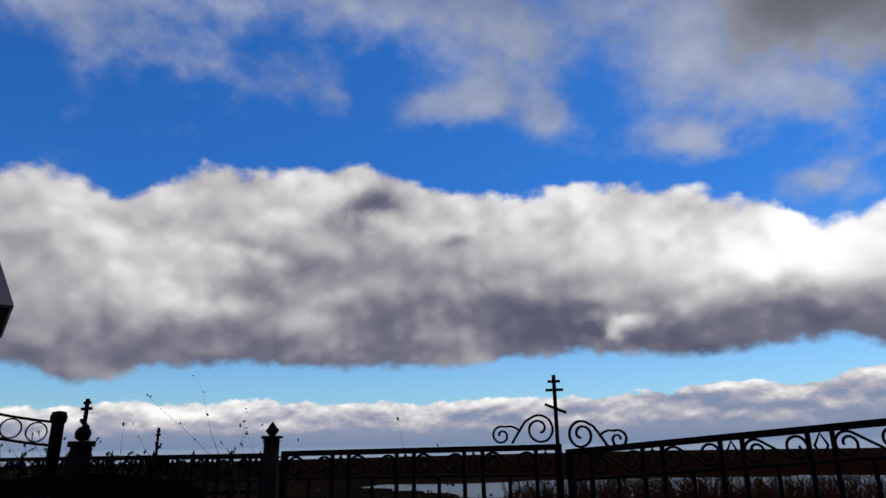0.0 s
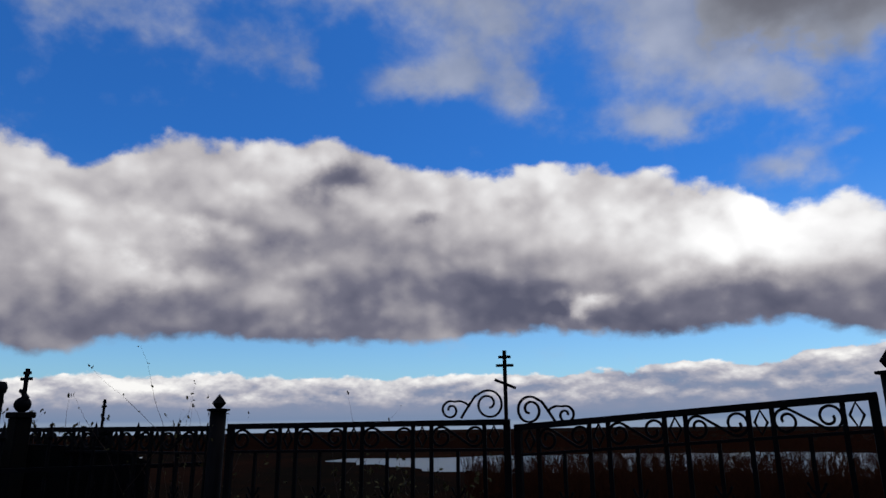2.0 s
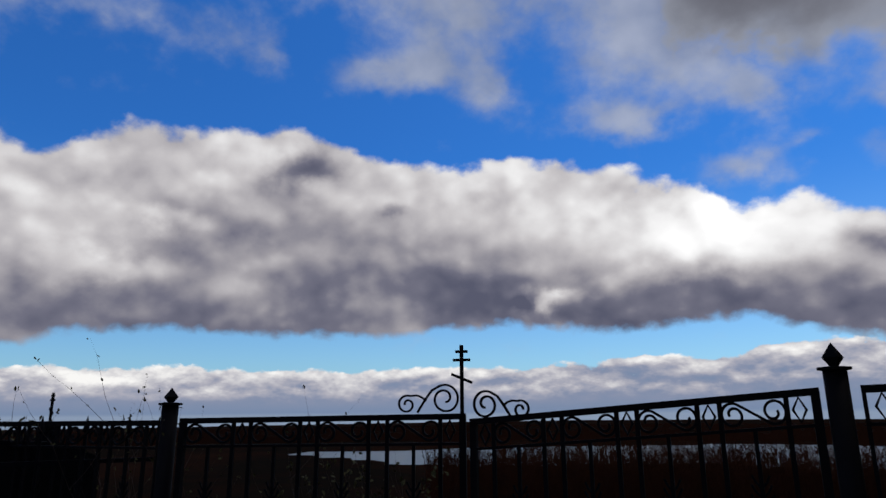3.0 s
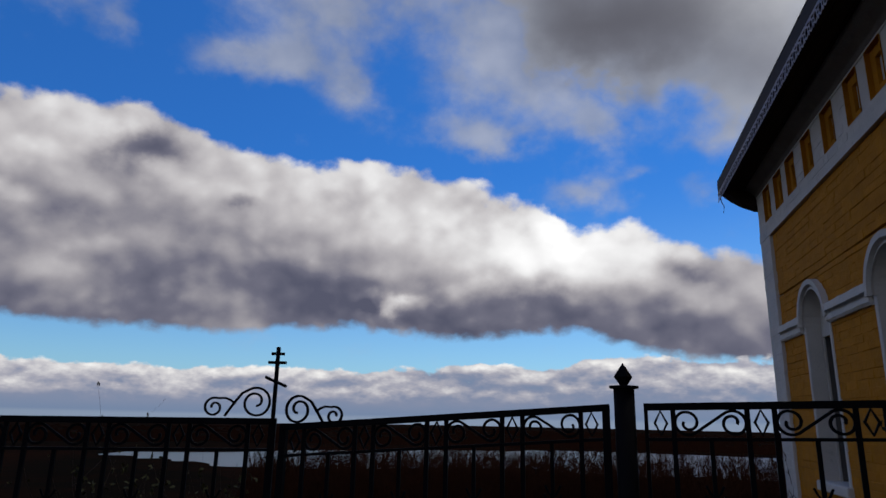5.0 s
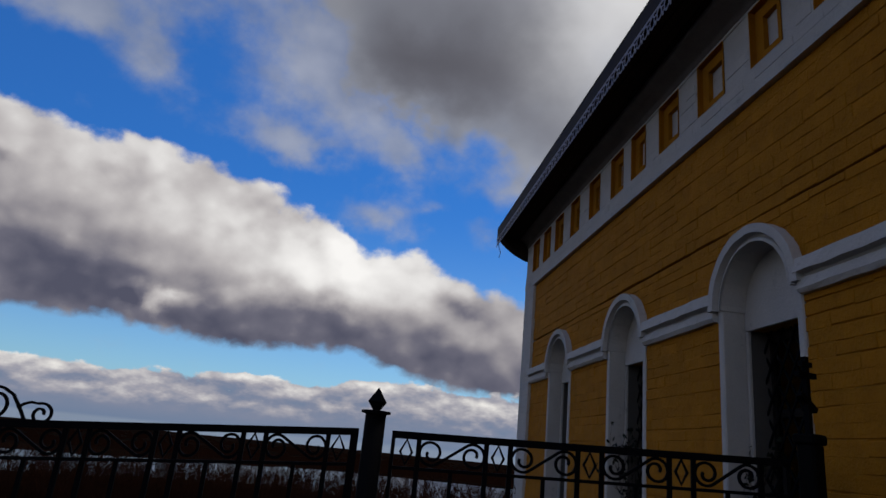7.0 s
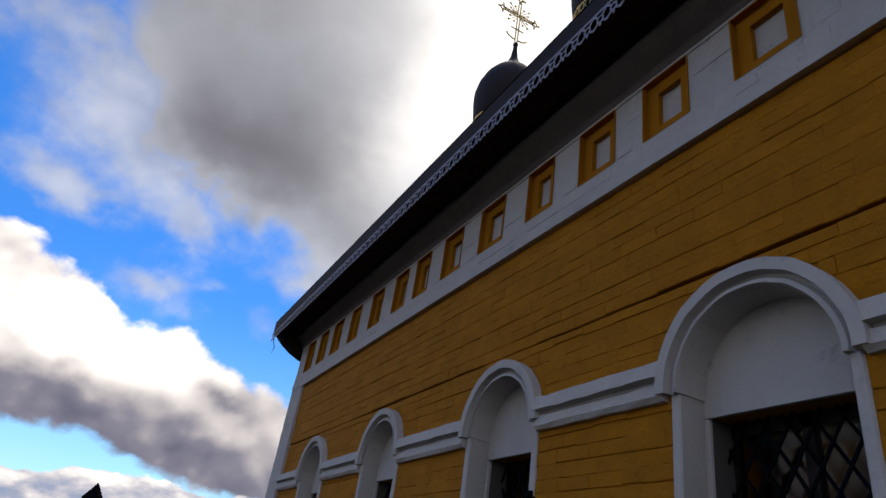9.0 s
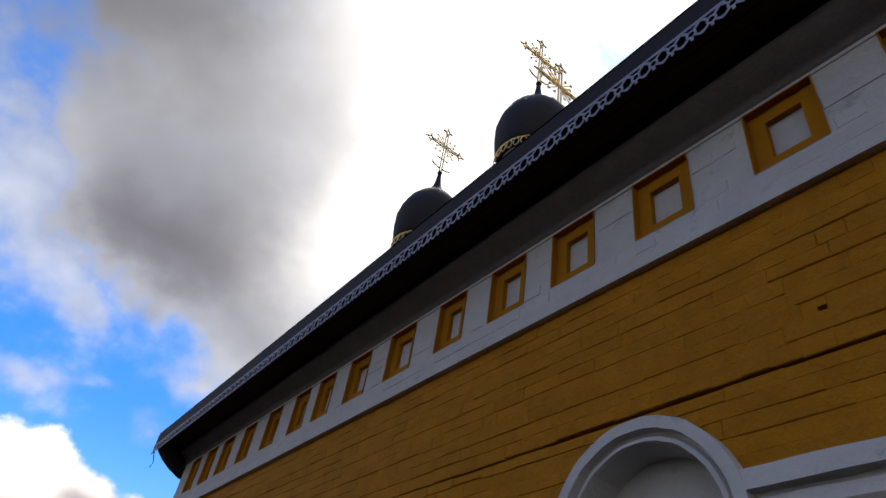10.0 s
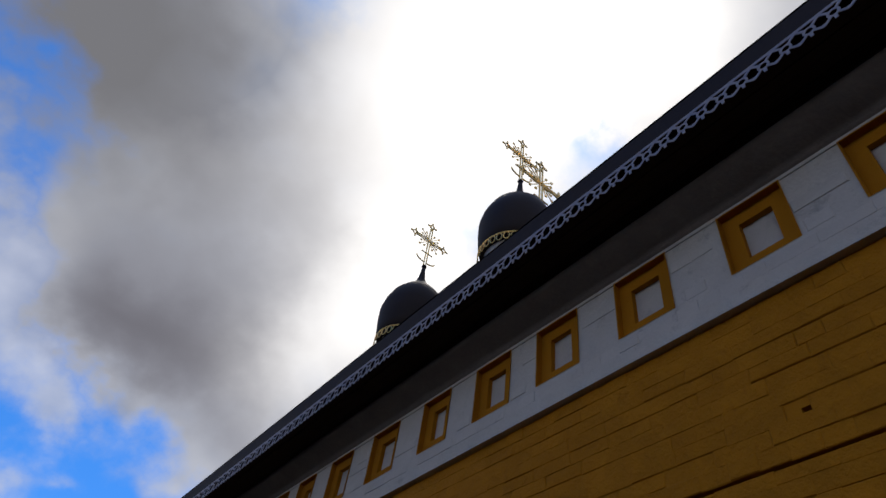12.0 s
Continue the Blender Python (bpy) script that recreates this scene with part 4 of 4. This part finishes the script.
def sprig(stems, leaves, base, h, r, pr, levels=2, leafy=0.0, lean=(0, 0), size=.03, twigs=5):
    """A stem with side twigs and leaves, added to two bmeshes or lists."""
    pts = [Vector(base)]
    d = Vector((pr.uniform(-.25, .25) + lean[0], pr.uniform(-.25, .25) + lean[1], 1)).normalized()
    n = 5
    for i in range(n):
        d = (d + Vector((pr.uniform(-.18, .18), pr.uniform(-.18, .18), .05))).normalized()
        pts.append(pts[-1] + d * h / n)
    tube(stems, pts, [r * (1 - .8 * i / n) for i in range(n + 1)], 3)
    for _ in range(twigs):
        i = pr.randint(2, n)
        if levels > 1:
            a_ = pr.uniform(0, 6.28)
            sprig(stems, leaves, pts[i], h * pr.uniform(.25, .5), r * .5, pr, levels - 1, leafy, (math.cos(a_) * .8, math.sin(a_) * .8), size, twigs)
        if pr.random() < leafy:
            leaf(leaves, pts[i], size * pr.uniform(.6, 1.3), pr)
    if pr.random() < leafy * 2:
        leaf(leaves, pts[-1], size, pr)


def leaf(bm_, p, s_, pr):
    m = Matrix.LocRotScale(Vector(p) + Vector((pr.uniform(-s_, s_), pr.uniform(-s_, s_), pr.uniform(-s_, s_))), Euler((pr.uniform(0, 6), pr.uniform(0, 6), pr.uniform(0, 6))), (s_, s_, s_))
    v_ = [bm_.verts.new(m @ Vector(q)) for q in ((-1, 0, 0), (-.2, -.5, .15), (.5, -.4, 0), (1.1, 0, -.2), (.5, .4, 0), (-.2, .5, .15))]
    bm_.faces.new(v_)


def shrub(name, at, label, category, count, h, spread, leafy, mat_s=BARK, mat_l=LEAF, seed=1, size=.03, r=.008, twigs=5, group="", wide=None):
    pr = random.Random(seed)
    e_ = thing(name, at, label, category, group)
    a_, b_ = bmesh.new(), bmesh.new()
    for _ in range(count):
        bx = pr.uniform(-1, 1) * spread
        by = pr.uniform(-1, 1) * (wide or spread)
        sprig(a_, b_, (bx, by, -.05), h * pr.uniform(.7, 1.05), r, pr, 2, leafy, (0, 0), size, twigs)
    part("branchwork", a_, mat_s, e_)
    if len(b_.verts):
        part("foliage", b_, mat_l, e_)
    else:
        b_.free()
    return e_


x, y = polar(64.5, 7.6)
shrub("shrub", (x, y, 0), "half-bare shrub with small leaves behind the graves", "shrub", 50, 1.46, .85, .9, seed=4, size=.022, group="shrubs by the fence")
x, y = polar(60.0, 7.2)
shrub("shrub", (x, y, 0), "half-bare shrub with small leaves behind the graves", "shrub", 20, 1.32, .40, .9, seed=9, size=.022, group="shrubs by the fence")
x, y = polar(49.3, 5.3)
shrub("weed_stalk", (x, y, 0), "tall dry weed stalk with leaves at the fence", "weed", 7, 1.66, .04, .9, seed=11, size=.014, r=.004, group="weeds at the fence")
x, y = polar(44.5, 5.0)
shrub("weed_stalk", (x, y, 0), "tall dry weed stalk with leaves at the fence", "weed", 3, 1.56, .06, .8, seed=12, size=.014, r=.004, group="weeds at the fence")
x, y = polar(33.4, 5.0)
shrub("weed_bush", (x, y, 0), "yellow-green weedy bush behind the gate", "bush", 20, 1.12, .30, .9, seed=13, size=.020, r=.004, group="weeds at the fence")
x, y = polar(33.0, 4.9)
shrub("weed_stalk", (x, y, 0), "tall dry weed stalk with leaves at the fence", "weed", 2, 1.60, .03, .9, seed=19, size=.014, r=.004, group="weeds at the fence")
x, y = polar(27.5, 5.6)
shrub("weed_bush", (x, y, 0), "dry bare weeds behind the gate", "bush", 12, 1.05, .3, .3, seed=14, size=.02, r=.004, group="weeds at the fence")
for i, c in enumerate(WIN_Y[:3]):
    shrub("ivy", (WX + .21, c + HALF - .09, SILL + .01), "dark climbing plant on the window sill", "plant", 7, .72, .03, 1.0, mat_l=DARK_LEAF, seed=21 + i, size=.020, r=.006, twigs=6, group="plants in the windows")
m3 = memorial(2.385, 3.10, 1.885, .35, .042, "dark grave cross on a slim pedestal by the church wall")
m3.rotation_euler = (0, 0, radians(22))
e = thing("stake", (2.36, 2.62, 0), "thin grey wooden stake leaning at the church wall", "stake")
part("pole", tube(bmesh.new(), [(-.04, 0, 0), (0, .03, .9), (.03, .05, 1.72)], [.016, .014, .011], 6), SHED_WALL, e)
part("fork", tube(bmesh.new(), [(.02, .04, 1.40), (.06, -.04, 1.0)], [.009, .012], 6), SHED_WALL, e)

# thicket of bare brush on the slope
tr = random.Random(31)
verts, faces = [], []


def twig_quad(p, q, r_):
    d_ = Vector(q) - Vector(p)
    u_ = d_.cross(Vector((0.3, 1, 0.1))).normalized() * r_
    w_ = d_.cross(u_).normalized() * r_
    b_ = len(verts)
    verts.extend([tuple(Vector(p) + u_), tuple(Vector(p) - u_ * .5 + w_), tuple(Vector(p) - u_ * .5 - w_), tuple(q)])
    faces.extend([(b_, b_ + 1, b_ + 3), (b_ + 1, b_ + 2, b_ + 3), (b_ + 2, b_, b_ + 3)])


for _ in range(3200):
    a = tr.uniform(-18, 27)
    r = tr.uniform(9.5, 30)
    x, y = polar(a, r, (0, 0))
    z = land(x, y)
    top_el = -1.0 - 2.4 * tr.random() - max(0, (a - 18) * .12)
    h = max(.6, min(5.0, 1.6 + r * math.tan(radians(top_el)) - z))
    base = Vector((x, y, z - .1))
    tip = base + Vector((tr.uniform(-.25, .25) * h, tr.uniform(-.25, .25) * h, h))
    twig_quad(base, tip, .012 + .003 * h)
    for _ in range(9):
        f = tr.uniform(.3, .95)
        p = base.lerp(tip, f)
        q = p + Vector((tr.uniform(-.4, .4), tr.uniform(-.4, .4), tr.uniform(.15, .6))) * h * .4 * (1.15 - f)
        twig_quad(p, q, .006 + .0015 * h)
        for _ in range(2):
            p2 = p.lerp(q, tr.uniform(.3, .9))
            twig_quad(p2, p2 + Vector((tr.uniform(-.3, .3), tr.uniform(-.3, .3), tr.uniform(.1, .4))) * h * .2, .005)
me = bpy.data.meshes.new("brush")
me.from_pydata(verts, [], faces)
me.materials.append(RED_TWIG)
tagged(new("brush", me), "reddish brown bare brush on the river slope", "brush", "", "stuff")

# a small white boat far below
x, y = polar(53.4, 700)
e = thing("boat", (x, y, -30.6), "small white boat on the river", "boat", "", 50)
part("hull", prism(bmesh.new(), [(-5, 1.8), (-4.2, 0), (4.2, 0), (5.4, 2.0)], -1.2, 1.2), WHITE_PAINT, e)

# ---------------------------------------------------------------- brickwork of the church wall
br = random.Random(77)
COURSE, BRICK = 0.0785, 0.262
CRACK_Z = 3.222


def brick_mesh(name, w, h, d, mat, k):
    """A brick with rounded, uneven front edges; its back lies at x = 0."""
    q = random.Random(k)
    me_ = bpy.data.meshes.new(name)
    j = lambda a_: q.uniform(-a_, a_)
    e_ = .0045
    back = [(0.012, -w / 2, -h / 2), (0.012, w / 2, -h / 2), (0.012, w / 2, h / 2), (0.012, -w / 2, h / 2)]
    mid_ = [(-d + e_, y_ + j(.002), z_ + j(.0015)) for _, y_, z_ in back]
    front = [(-d + j(.002), y_ - math.copysign(e_ + abs(j(.002)), y_), z_ - math.copysign(e_ * .8, z_) + j(.0015)) for _, y_, z_ in back]
    vs = back + mid_ + front
    fs = [(8, 9, 10, 11)]
    for a_, b_ in ((0, 4), (4, 8)):
        fs += [(a_ + i_, a_ + (i_ + 1) % 4, b_ + (i_ + 1) % 4, b_ + i_) for i_ in range(4)]
    me_.from_pydata(vs, [], [f_[::-1] for f_ in fs])
    me_.materials.append(mat)
    return me_


def clear_of_windows(ya, yb, za, zb):
    """The stretches of a course, ya to yb, that no window or moulding covers."""
    spans = [(ya, yb)]
    for c in WIN_Y:
        hf, rd, sp = sizes(c)
        zm = (za + zb) / 2
        if SILL - .09 < zm < sp + .12:
            hw = hf + .028
        elif sp + .12 <= zm < sp + rd - .01:
            hw = math.sqrt(max(0.0, (rd - .012) ** 2 - (zm - sp) ** 2))
        else:
            continue
        nxt = []
        for a_, b_ in spans:
            if b_ <= c - hw or a_ >= c + hw:
                nxt.append((a_, b_))
            else:
                if a_ < c - hw:
                    nxt.append((a_, c - hw))
                if b_ > c + hw:
                    nxt.append((c + hw, b_))
        spans = nxt
    return [p for p in spans if p[1] - p[0] > .03]


def lay(z_start, z_end, y_start, y_end, face, mat_near, mat_rest, near, depth, skip=()):
    """Courses of brick; those near the path are single parts, the others one mesh."""
    kits = {}
    rest_v, rest_f = [], []
    z, row = z_start, 0
    while z + COURSE <= z_end + .002:
        y = y_start - (BRICK / 2 if row % 2 else 0) + br.uniform(-.03, .03)
        wave = br.uniform(0, 6)
        tight = br.random()
        while y < y_end:
            w = BRICK * (.5 if (row % 3 == 0 and br.random() < .7) else 1.0) * br.uniform(.95, 1.04)
            for a_, b_ in clear_of_windows(max(y, y_start), min(y + w, y_end), z, z + COURSE):
                if any(a_ < q1 and b_ > q0 and z < r1 and z + COURSE > r0 for q0, q1, r0, r1 in skip):
                    continue
                if face == WX and a_ < 1.06 and b_ > 1.005 and z < 3.40 < z + COURSE:
                    b_ = min(b_, 1.012) if a_ < 1.0 else b_
                    a_ = max(a_, 1.055) if b_ > 1.06 else a_
                    if b_ - a_ < .02:
                        continue
                zz = z + .004 * math.sin(a_ * 1.7 + wave) + br.uniform(-.0018, .0018)
                gap = br.choice((-.004, -.002, .000, .003, .008)) if tight < .55 else br.choice((-.006, -.005, -.003, .001))
                if mat_near is WHITE_BRICK:
                    gap = br.choice((.000, .002, .005, .009))
                h_ = COURSE - gap
                if abs(z + COURSE - CRACK_Z) < .02 and face == WX:
                    h_ -= .014 + .014 * br.random()
                    zz -= .008
                wl = b_ - a_ + br.choice((.008, .008, .008, .008, .003, -.001))
                key = (round(wl / .02), round(h_ / .004), br.randint(0, 2))
                if key not in kits:
                    kits[key] = brick_mesh("brick", wl, h_, depth, mat_near, hash(key) % 1000)
                me_ = kits[key]
                yc_, zc_ = (a_ + b_) / 2, zz + COURSE / 2
                proud = br.uniform(-.0022, .0018)
                if near(yc_, zc_) and len(singles) < 300:
                    ob_ = shared("brick", me_, wall_back, pose(face + depth + proud, yc_, zc_, br.uniform(-.3, .3)))
                    singles.append(ob_)
                else:
                    n0 = len(rest_v)
                    rest_v.extend((v_.co.x + face + depth + proud, v_.co.y + yc_, v_.co.z + zc_) for v_ in me_.vertices)
                    rest_f.extend(tuple(n0 + i_ for i_ in p_.vertices) for p_ in me_.polygons)
            y += w
        z += COURSE
        row += 1
    me_ = bpy.data.meshes.new("brickwork")
    me_.from_pydata(rest_v, [], rest_f)
    me_.materials.append(mat_rest)
    ob_ = shared("brickwork", me_, church)
    ob_.matrix_parent_inverse = church_inv
    ob_["kind"] = "stuff"


singles = []
lay(CRACK_Z - 33 * COURSE, FR0 - .002, -1.6, Y1 - .43, WX, YELLOW_BRICK, YELLOW_REST, lambda y_, z_: -.6 < y_ < 3.2 and z_ > 3.05, 0.0075)
white_singles = singles
singles = []
for za, zb in ((FR0 + .085, NZ0 - .002),):
    lay(za, zb, -1.6, Y1 + .02, FX - .002, WHITE_BRICK, WHITE_REST, lambda y_, z_: -.6 < y_ < 4.5, 0.010)
lay(NZ0 + .004, NZ1 - .004, -1.6, Y1 + .02, FX + .002, WHITE_BRICK, WHITE_REST, lambda y_, z_: -.6 < y_ < 4.5, 0.008, [(a_ - .001, b_ + .001, NZ0, NZ1) for a_, b_ in NICHES])
lay(0.3, FR0 - .02, Y1 - .425, Y1 + .025, FX - .001, WHITE_BRICK, WHITE_REST, lambda y_, z_: False, 0.008)
